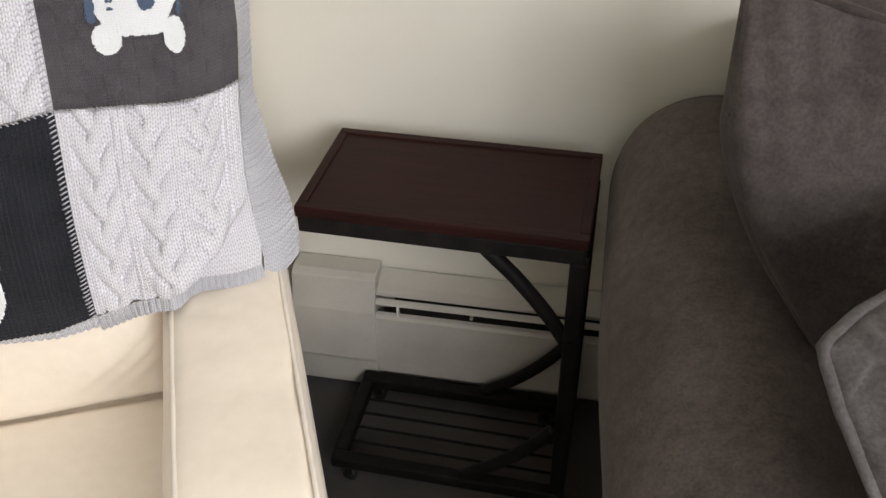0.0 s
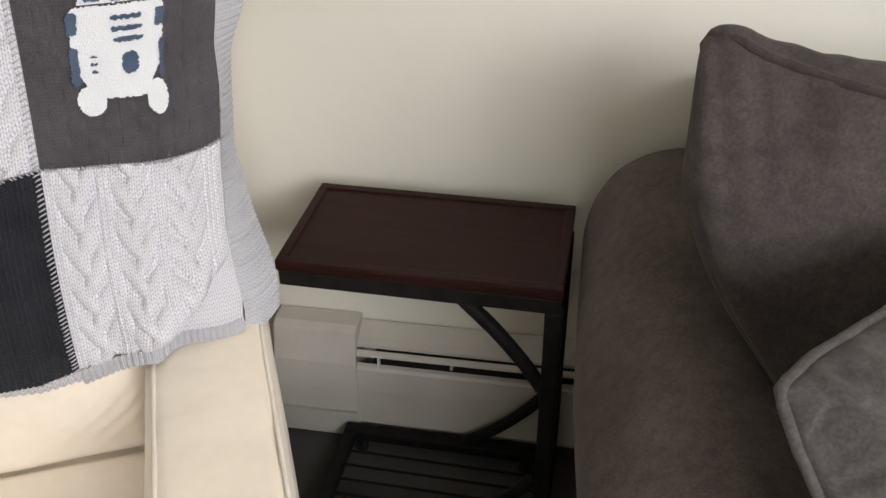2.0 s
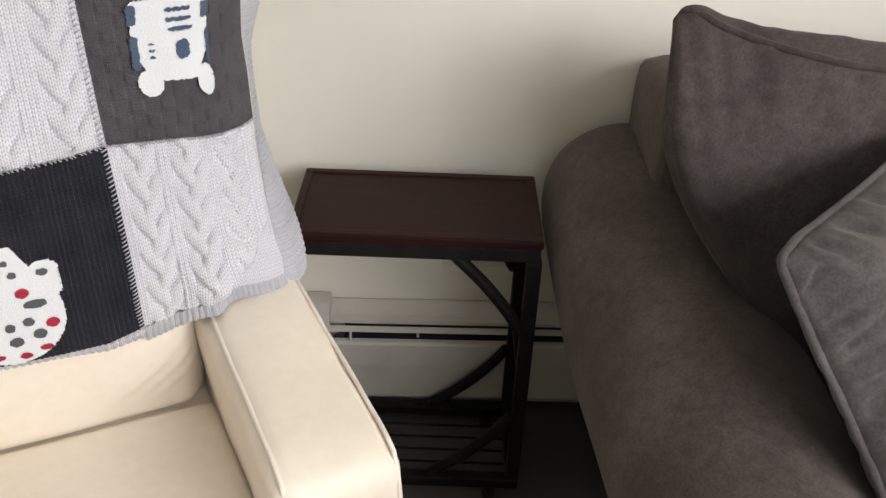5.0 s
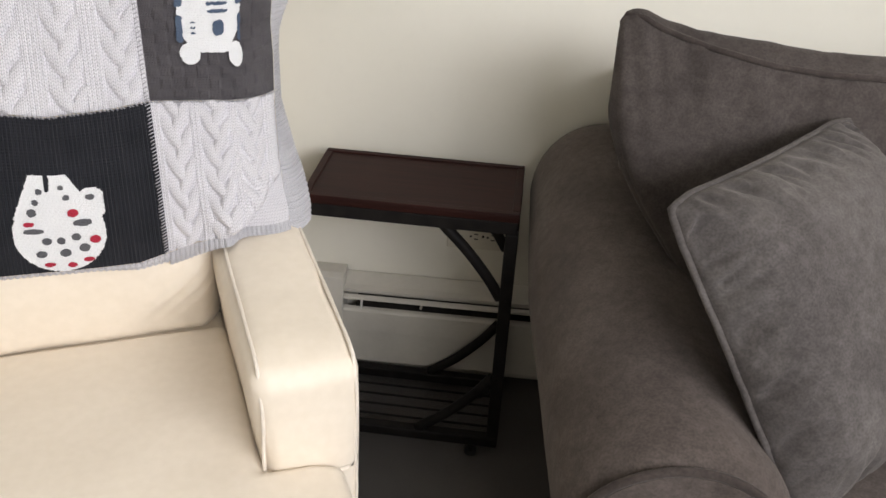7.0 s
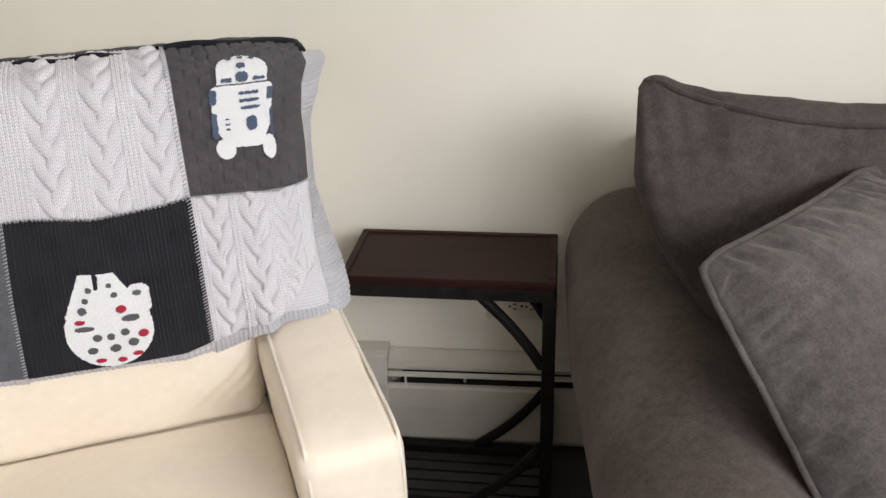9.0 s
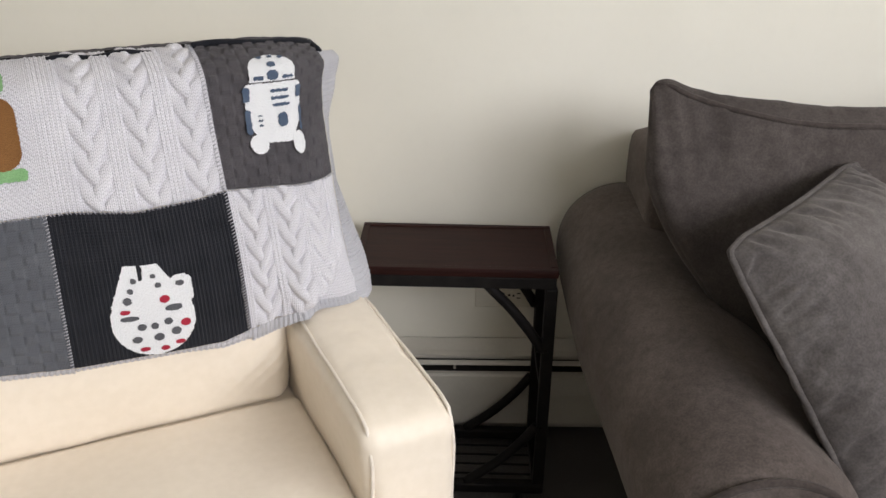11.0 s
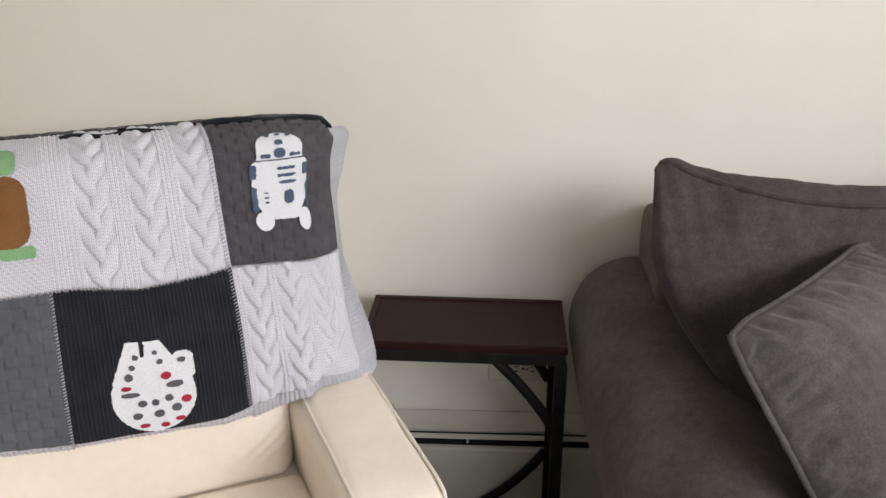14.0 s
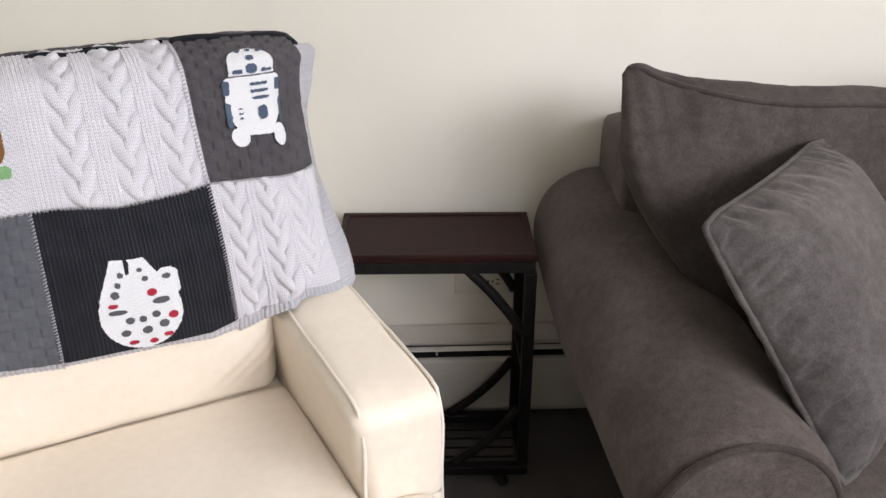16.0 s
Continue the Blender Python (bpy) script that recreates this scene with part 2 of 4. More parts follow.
def tube(points, radius, sides=8, closed=False):
    pts = [Vector(p) for p in points]
    n = len(pts)
    verts, faces = [], []
    up = None
    for i, p in enumerate(pts):
        a = pts[(i - 1) % n] if closed or i else pts[0]
        b = pts[(i + 1) % n] if closed or i < n - 1 else pts[-1]
        t = (b - a).normalized()
        if up is None:
            up = t.orthogonal().normalized()
        up = (up - t * up.dot(t)).normalized()
        side = t.cross(up)
        for k in range(sides):
            w = 2 * math.pi * k / sides
            verts.append(p + (up * math.cos(w) + side * math.sin(w)) * radius)
    for i in range(n if closed else n - 1):
        for k in range(sides):
            a, b = i * sides, ((i + 1) % n) * sides
            faces.append((a + k, a + (k + 1) % sides, b + (k + 1) % sides, b + k))
    if not closed:
        faces.append(tuple(range(sides)))
        faces.append(tuple(range((n - 1) * sides, n * sides)))
    return mesh_of("tube", verts, faces)


def curve_through(points, steps=8):
    """Catmull-Rom points through the given ones."""
    p = [Vector(q) for q in points]
    p = [p[0] * 2 - p[1]] + p + [p[-1] * 2 - p[-2]]
    out = []
    for i in range(1, len(p) - 2):
        for s in range(steps):
            t = s / steps
            out.append(0.5 * (2 * p[i] + (p[i + 1] - p[i - 1]) * t + (2 * p[i - 1] - 5 * p[i] + 4 * p[i + 1] - p[i + 2]) * t * t
                              + (3 * p[i] - p[i - 1] - 3 * p[i + 1] + p[i + 2]) * t ** 3))
    return out + [p[-2]]


def cylinder(bm, a, b, r, sides=16, r2=None):
    a, b = Vector(a), Vector(b)
    m = Matrix.Translation((a + b) / 2) @ (b - a).to_track_quat("Z", "Y").to_matrix().to_4x4()
    bmesh.ops.create_cone(bm, cap_ends=True, segments=sides, radius1=r, radius2=r if r2 is None else r2, depth=(b - a).length, matrix=m)
    return bm


def extruded(profile, x0, x1):
    """A closed (y, z) outline run from x0 to x1."""
    n = len(profile)
    verts = [(x, y, z) for x in (x0, x1) for y, z in profile]
    faces = [(i, (i + 1) % n, n + (i + 1) % n, n + i) for i in range(n)] + [tuple(range(n)), tuple(range(2 * n - 1, n - 1, -1))]
    return mesh_of("extruded", verts, faces, False)


def step(x):
    x = max(0.0, min(1.0, x))
    return x * x * (3 - 2 * x)


# ---- the room ----
X0, X1, Y0, H = -2.3, 2.9, -3.9, 3.0


def structure(name, bm, mat, label, category, smooth=False):
    ob = part(name, bm, mat, None, label, smooth)
    return tagged(ob, category=category, kind="structure")


structure("floor", box(X0 - 0.12, Y0 - 0.12, -0.1, X1 + 0.12, 0.12, 0), CARPET, "brown-grey cut-pile carpet across the whole room", "floor")
structure("ceiling", box(X0 - 0.12, Y0 - 0.12, H, X1 + 0.12, 0.12, H + 0.1), CEILING, "flat white painted ceiling", "ceiling")
structure("wall_north", box(X0 - 0.12, 0, 0, X1 + 0.12, 0.12, H), WALL, "plain cream painted plaster wall behind the seats", "wall")
structure("wall_west", box(X0 - 0.12, Y0, 0, X0, 0, H), WALL, "plain cream painted side wall", "wall")


def wall_with_window(name, along_x, at, a0, a1, w0, w1, z0, z1):
    bm = bmesh.new()
    for p0, q0, p1, q1 in ((a0, 0, w0, H), (w1, 0, a1, H), (w0, 0, w1, z0), (w0, z1, w1, H)):
        if along_x:
            box(p0, at - 0.12, q0, p1, at, q1, bm=bm)
        else:
            box(at, p0, q0, at + 0.12, p1, q1, bm=bm)
    structure(name, bm, WALL, "unseen cream painted wall with an assumed wide window", "wall")


wall_with_window("wall_south", True, Y0, X0 - 0.12, X1 + 0.12, 1.05, 2.65, 1.65, 2.85)
wall_with_window("wall_east", False, X1, Y0, 0, -3.8, -2.1, 1.65, 2.90)


def window(name, m, w, h):
    win = thing(name, m, "unseen white framed window, its place assumed, letting daylight in", "window", kind="structure")
    bm = box(-w / 2, -0.03, 0, -w / 2 + 0.05, 0.03, h)
    box(w / 2 - 0.05, -0.03, 0, w / 2, 0.03, h, bm=bm)
    box(-w / 2 + 0.05, -0.03, 0, w / 2 - 0.05, 0.03, 0.05, bm=bm)
    box(-w / 2 + 0.05, -0.03, h - 0.05, w / 2 - 0.05, 0.03, h, bm=bm)
    box(-0.025, -0.03, 0.05, 0.025, 0.03, h - 0.05, bm=bm)
    part("window_frame", bm, GLASS_FRAME, win)
    part("window_sill", box(-w / 2 - 0.04, -0.11, -0.03, w / 2 + 0.04, 0.0, -0.003, 0.005), GLASS_FRAME, win)


# both windows are out of view, added where the daylight lamps stand
window("window_1", pose(1.85, Y0 - 0.06, 1.65, 0, 0, 180), 1.6, 1.2)
window("window_2", pose(X1 + 0.06, -2.95, 1.65, 0, 0, -90), 1.7, 1.25)


# ---- baseboard heater along the wall ----
def baseboard_heater():
    ht = thing("baseboard_heater", pose(0, 0, 0), "off-white enamelled baseboard heater with a dark louvre slot along the wall", "heater")
    x0, x1 = 0.028, X1 - 0.06
    put("back_panel", extruded([(-0.003, 0.02), (-0.003, 0.272), (-0.008, 0.272), (-0.040, 0.256), (-0.056, 0.251), (-0.056, 0.243),
                                (-0.012, 0.243), (-0.012, 0.02)], x0, x1), HEATER, ht)
    put("damper", extruded([(-0.058, 0.238), (-0.066, 0.234), (-0.068, 0.229), (-0.064, 0.228), (-0.056, 0.233)], x0, x1), HEATER, ht, "thin painted damper strip")
    put("front_panel", extruded([(-0.070, 0.205), (-0.062, 0.208), (-0.066, 0.200), (-0.070, 0.150), (-0.066, 0.062), (-0.058, 0.044), (-0.064, 0.040),
                                 (-0.074, 0.058), (-0.078, 0.148), (-0.075, 0.200)], x0, x1), HEATER, ht)
    put("heating_element", extruded([(-0.016, 0.06), (-0.060, 0.06), (-0.060, 0.205), (-0.016, 0.215)], x0 + 0.03, x1 - 0.02), HEATER_DARK, ht, "dark mottled heating fins")
    cap = put("end_cap", extruded([(-0.003, 0.012), (-0.003, 0.288), (-0.046, 0.288), (-0.060, 0.280), (-0.078, 0.212), (-0.082, 0.150), (-0.083, 0.090),
                                   (-0.078, 0.082), (-0.074, 0.012)], -0.138, 0.030), HEATER, ht, "folded sheet-metal end cap")
    bv = cap.modifiers.new("edge", "BEVEL")
    bv.width, bv.segments, bv.limit_method = 0.003, 2, "ANGLE"
    for x in (0.072, 0.62, 1.3):
        part("clip", box(x, -0.071, 0.207, x + 0.004, -0.061, 0.229), TRIM_WHITE, ht)
    for x in (0.218, 0.9, 1.6):
        bm = cylinder(bmesh.new(), (x, -0.060, 0.221), (x, -0.069, 0.221), 0.0032, 10)
        part("damper_screw", bm, HEATER, ht)


baseboard_heater()


# ---- power outlet and thermostat on the wall ----
def power_outlet():
    o = thing("power_outlet", pose(0.352, -0.001, 0.398), "ivory duplex wall outlet mounted sideways", "outlet")
    part("cover_plate", box(-0.085, -0.006, -0.036, 0.085, 0, 0.036, 0.003), OUTLET, o)
    for s in (-0.020, 0.020):
        bm = bmesh.new()
        cylinder(bm, (s, -0.004, 0), (s, -0.009, 0), 0.0165, 24)
        rec = part("receptacle", bm, OUTLET, o)
        for z in (-0.0065, 0.0065):
            part("slot", box(s - 0.001, -0.0096, z - 0.0014, s + 0.008, -0.0085, z + 0.0014), SLOT, rec)
        bm = cylinder(bmesh.new(), (s - 0.009, -0.0085, 0), (s - 0.009, -0.0096, 0), 0.0028, 12)
        part("ground_hole", bm, SLOT, rec)
    part("screw", cylinder(bmesh.new(), (0, -0.006, 0), (0, -0.0078, 0), 0.003, 12), STEEL, o)


power_outlet()


def thermostat():
    t = thing("wall_thermostat", pose(-0.625, -0.001, 1.392), "small beige rectangular wall thermostat with a clear knob", "thermostat")
    part("base", box(-0.040, -0.014, 0.0, 0.046, 0, 0.128, 0.004), THERMO_TRIM, t)
    part("cover", box(-0.029, -0.034, 0.006, 0.028, -0.0135, 0.124, 0.003), THERMO, t)
    for x in (-0.036, 0.031, 0.041):
        part("side_rail", box(x - 0.004, -0.038 if x < 0.04 else -0.026, 0.002, x + 0.004, -0.013, 0.126, 0.0015), THERMO_TRIM, t)
    part("lower_flap", box(-0.027, -0.037, 0.009, 0.026, -0.0335, 0.042, 0.002), THERMO, t)
    part("finger_slot", box(-0.018, -0.0375, 0.0225, 0.012, -0.0362, 0.0245), SLOT, t)
    part("scale_line", box(-0.022, -0.0352, 0.050, 0.016, -0.0337, 0.0515), SLOT, t)
    knob = bmesh.new()
    cylinder(knob, (-0.004, -0.033, 0.083), (-0.004, -0.050, 0.083), 0.012, 9, 0.008)
    part("knob", knob, CLEAR, t, "clear faceted knob")


thermostat()


# ---- side table ----
TW, TD, TH = 0.431, 0.236, 0.625


def tube_between(name, pts, r, parent, mat=STEEL, label="", sides=10):
    return put(name, tube(pts, r, sides), mat, parent, label)


def side_table():
    t = thing("side_table", pose(0, -0.080, 0, 0, 0, -1.5), "C-shaped rolling side table with dark cherry top and black steel frame", "side table")
    # top: a tray board with a narrow raised rim
    bm = box(0.0, -TD, TH - 0.019, TW, 0, TH - 0.003, 0.0025)
    top = part("tabletop", bm, WOOD, t, "dark red-brown wooden top, lightly scuffed")
    rim = 0.016
    for name, q in (("rim", (0, -TD, TW, -TD + rim)), ("rim", (0, -rim, TW, 0)), ("rim", (0, -TD + rim, rim, -rim)), ("rim", (TW - rim, -TD + rim, TW, -rim))):
        part(name, box(q[0] + 0.0004, q[1] + 0.0004, TH - 0.006, q[2] - 0.0004, q[3] - 0.0004, TH, 0.0018), WOOD, top)
    # steel frame under the top
    z0, z1 = TH - 0.046, TH - 0.0195
    part("top_rail", box(0.003, -TD + 0.0015, z0, TW - 0.003, -TD + 0.024, z1, 0.002), STEEL, t)
    part("top_rail", box(0.006, -0.024, z0, TW - 0.006, -0.004, z1, 0.002), STEEL, t)
    part("top_rail", box(0.006, -TD + 0.0245, z0, 0.026, -0.0245, z1, 0.002), STEEL, t)
    part("top_rail", box(TW - 0.026, -TD + 0.0245, z0, TW - 0.006, -0.0245, z1, 0.002), STEEL, t)
    lx = TW - 0.012
    yf, yb = -TD + 0.014, -0.014
    for y in (yf, yb):
        part("leg", box(lx - 0.013, y - 0.0115, 0.062, lx + 0.013, y + 0.0115, z0 - 0.0005, 0.003), STEEL, t)
        arc = curve_through([(lx - 0.012, y, 0.425), (lx - 0.040, y, 0.470), (lx - 0.085, y, 0.528), (lx - 0.135, y, z0 + 0.002)], 6)
        tube_between("brace", arc, 0.0115, t)
        arc = curve_through([(lx - 0.012, y, 0.222), (lx - 0.050, y, 0.170), (lx - 0.105, y, 0.112), (lx - 0.170, y, 0.060)], 6)
        tube_between("brace", arc, 0.0115, t)
        for z in (0.425, 0.222):
            bolt = cylinder(bmesh.new(), (lx - 0.004, y - 0.011, z), (lx - 0.004, y - 0.0150, z), 0.005, 10)
            part("bolt", bolt, STEEL, t)
    part("cross_bar", box(lx - 0.009, yf + 0.012, 0.30, lx + 0.009, yb - 0.012, 0.318, 0.003), STEEL, t)
    # open base shelf of thin rods
    b0, b1 = 0.036, 0.062
    for y in (yf, yb):
        part("base_rail", box(0.002, y - 0.0125, b0, lx + 0.0125, y + 0.0125, b1, 0.004), STEEL, t)
    part("base_rail", box(0.002, yf + 0.013, b0, 0.027, yb - 0.013, b1, 0.004), STEEL, t)
    part("base_rail", box(lx - 0.0125, yf + 0.013, b0, lx + 0.0125, yb - 0.013, b1, 0.004), STEEL, t)
    inner0, inner1 = yf + 0.013, yb - 0.013
    pitch = (inner1 - inner0) / 5
    for i in range(4):
        y0 = inner0 + (i + 1) * pitch
        part("rod", box(0.0275, y0 - 0.0022, b0 + 0.006, lx - 0.013, y0 + 0.0022, b0 + 0.0104, 0.001), STEEL, t)
    for x in (0.035, lx - 0.045):
        for y in (yf, yb):
            c = part("caster", cylinder(bmesh.new(), (x, y - 0.007, 0.0135), (x, y + 0.007, 0.0135), 0.0135, 16), RUBBER, t, "", True)
            part("fork", box(x - 0.006, y - 0.0095, 0.016, x + 0.006, y + 0.0095, b0 - 0.0005, 0.002), STEEL, c)


side_table()


# ---- sofa ----
def arm_axis(y):
    """Centre of the rolled arm: it drops and turns in towards the front."""
    s = (y + 0.06) / -0.94
    return 0.602 + 0.012 * s + 0.044 * max(0.0, (s - 0.42) / 0.58), 0.584 - 0.089 * s


def roll(a, r):
    """Offset (x, z) on the arm's roll at angle a: it sags low on its outer side."""
    return -math.cos(a) * r * (1 + 0.07 * max(0.0, math.cos(a))), math.sin(a) * r * (1.3 if a < 0 else 1.0)


def arm_mesh(x_shift, flip):
    rows, ring = 40, 36
    verts, faces = [], []
    for i in range(rows + 1):
        y = -0.045 - 0.955 * i / rows
        cx, cz = arm_axis(y)
        end = 1 - 0.10 * max(0, 1 - (1 - i / rows) * 14) ** 2 - 0.10 * max(0, 1 - i / rows * 12) ** 2
        outline = []
        for k in range(ring + 1):
            a = radians(-38 + 222 * k / ring)
            r = 0.147 * end * (1 + 0.012 * noise.noise(Vector((a, y * 5, 3))))
            wide = 1 + (0.06 + 0.20 * math.sin(math.pi * i / rows) ** 0.7) * max(0.0, -math.cos(a)) if i < rows else 1.0
            ox, oz = roll(a, r)
            outline.append((ox * wide, cz + oz))
        lowx0, lowx1 = 0.045, 0.147 * (1.06 + 0.20 * math.sin(math.pi * i / rows) ** 0.7 if i < rows else 1.0)
        outline = [(lowx0, 0.06), (lowx0, 0.22), (lowx0 - 0.05, cz - 0.21)] + outline + [(lowx1, cz - 0.10), (lowx1, 0.25), (lowx1, 0.06)]
        for x, z in outline:
            verts.append(((x_shift - (cx + x)) if flip else cx + x, y, z))
    n = len(outline)
    for i in range(rows):
        for k in range(n):
            a, b = i * n, (i + 1) * n
            faces.append((a + k, a + (k + 1) % n, b + (k + 1) % n, b + k))
    faces += [tuple(range(n)), tuple(range(rows * n, rows * n + n))]
    return mesh_of("arm", verts, faces)


def sofa():
    s = thing("sofa", pose(0.46, 0, 0), "brown-grey microfibre sofa with rolled arms and greyer, shade-darkened back cushions", "sofa")
    move = Matrix.Translation((-0.46, 0, 0))
    width = 2.02
    right = 0.46 * 2 + width - 0.02

    def add(name, me, mat=SOFA, parent=s, label=""):
        me.transform(move)
        return put(name, me, mat, parent, label)

    for flip in (False, True):
        arm = add("arm", arm_mesh(right, flip))
        ring = []
        cx, cz = arm_axis(-1.0)
        for k in range(49):
            a = radians(-38 + 222 * k / 48)
            ox, oz = roll(a, 0.137)
            x = cx + ox
            ring.append(((right - x) if flip else x, -1.001, cz + oz))
        add("piping", tube(ring, 0.0065, 8), SOFA_PIPE, arm)
        disc = [roll(radians(-38 + 222 * k / 40), 0.132) for k in range(41)]
        disc = [(cx + ox, cz + oz) for ox, oz in disc]
        disc = [(cx - 0.010, 0.07)] + disc + [(cx + 0.130, 0.07)]
        n = len(disc)
        vs = [((right - x) if flip else x, y, z) for y in (-0.99, -1.006) for x, z in disc]
        fs = [(k, (k + 1) % n, n + (k + 1) % n, n + k) for k in range(n)] + [tuple(range(n)), tuple(range(n, 2 * n))]
        add("front_panel", mesh_of("panel", vs, fs, False), SOFA, arm)
    # back frame and base
    add("back_frame", soft_box((0.604, -0.300, 0.10), (right - 0.604, -0.030, 0.857), 0.034, 22, (0, 0.0, 0.004), 0.006))
    add("base", soft_box((0.64, -0.95, 0.06), (right - 0.64, -0.29, 0.33), 0.02, 10))
    for i in range(2):
        x0, x1 = 0.722 + i * 0.595, 0.722 + (i + 1) * 0.595 - 0.006
        add("seat_cushion", soft_box((x0, -1.00, 0.335), (x1, -0.30, 0.478), 0.045, 16, (0, 0, 0.02), 0.006, i))

    def lean(w, a):
        """Back cushion leaning on the frame: thin at its top, a raised corner, its outer lower edge pushed in by the arm."""
        t = (w.z - 0.47) / 0.585
        deep = max(0.0, (w.y + 0.455) / 0.24)
        if w.x < 0.95:
            w.x += 0.085 * deep * max(0, 1 - (w.x - 0.56) / 0.35)
        w.y += (-0.455 - w.y) * 0.45 * max(0, t) ** 1.5
        w.y += -0.175 * (1 - t) + 0.01
        if w.x < 1.05:
            w.x += 0.31 * max(0, 1 - t / 0.74) ** 1.4 * max(0, 1 - (w.x - 0.55) / 0.45)
        from_corner = abs(w.x - 0.552) if w.x < 1.32 else abs(w.x - 1.34)
        w.z += 0.006 * noise.noise(w * 6) - 0.064 * (1 - math.exp(-from_corner / 0.16)) * max(0, t - 0.4) / 0.6
        w.y += 0.010 * noise.noise(Vector((w.x * 11, w.z * 3, 8))) * (1 - abs(2 * t - 1))
        w.z += (0.010 - 0.055 * deep) * max(0, t)
        w.z += 0.010 * math.exp(-(from_corner / 0.05) ** 2) * max(0.0, t - 0.7) / 0.3
        pleat = max(0.0, t - 0.62) / 0.38
        w.y += 0.010 * pleat * noise.noise(Vector((w.x * 36 + w.z * 9, w.z * 4, 2)))
        tuck = max(0.0, t - 0.5) / 0.5 * min(1.0, from_corner / 0.12)
        w.y += 0.010 * tuck * (1 - step((t - 0.78) / 0.1)) * max(0.0, 1 - 4.5 * abs(noise.noise(Vector((w.x * 17 - w.z * 5, w.z * 1.6, 12)))))
        return w

    for i in range(2):
        x0 = 0.531 + i * 0.784
        me = soft_box((x0, -0.455, 0.478), (x0 + 0.772, -0.215, 1.062), 0.050, 80, (0.01, 0.034, 0.006), 0.005, 4 + i, lean)
        cushion = add("back_cushion", me, CUSHION, s, "loose greyer back cushion, shade put into its colour, with a piped seam")
        loop = []
        for k in range(80):
            u = k / 80 * 4
            side, f = int(u), u - int(u)
            x, z = [(f, 1), (1, 1 - f), (1 - f, 0), (0, f)][side]
            p = Vector((x0 + 0.006 + x * 0.760, -0.446 - 0.004, 0.485 + z * 0.572))
            p.y -= 0.020 * math.sin(math.pi * x) * math.sin(math.pi * z)
            if z == 1:
                sag = min(1, x / 0.35, (1 - x) / 0.35)
                p.y += 0.010 - (0.015 + 0.009 * math.sin(math.pi * x)) * sag
                p.z -= 0.008 + 0.022 * sag
            if x in (0, 1):
                p.y += 0.055 * min(1, z * 12, 0.2 + (1 - z) * 9)
                p.x += (x - 0.5) * 0.006
            for cxx, czz in ((0, 0), (0, 1), (1, 0), (1, 1)):
                d = Vector((x - cxx, 0, z - czz)).length
                p.x += (0.5 - cxx) * 0.026 * max(0, 1 - d / 0.06)
                p.z += (0.5 - czz) * 0.026 * max(0, 1 - d / 0.06)
            loop.append(lean(p, None))
        add("piping", tube(loop, 0.0055, 8, True), SOFA_PIPE, cushion)


sofa()


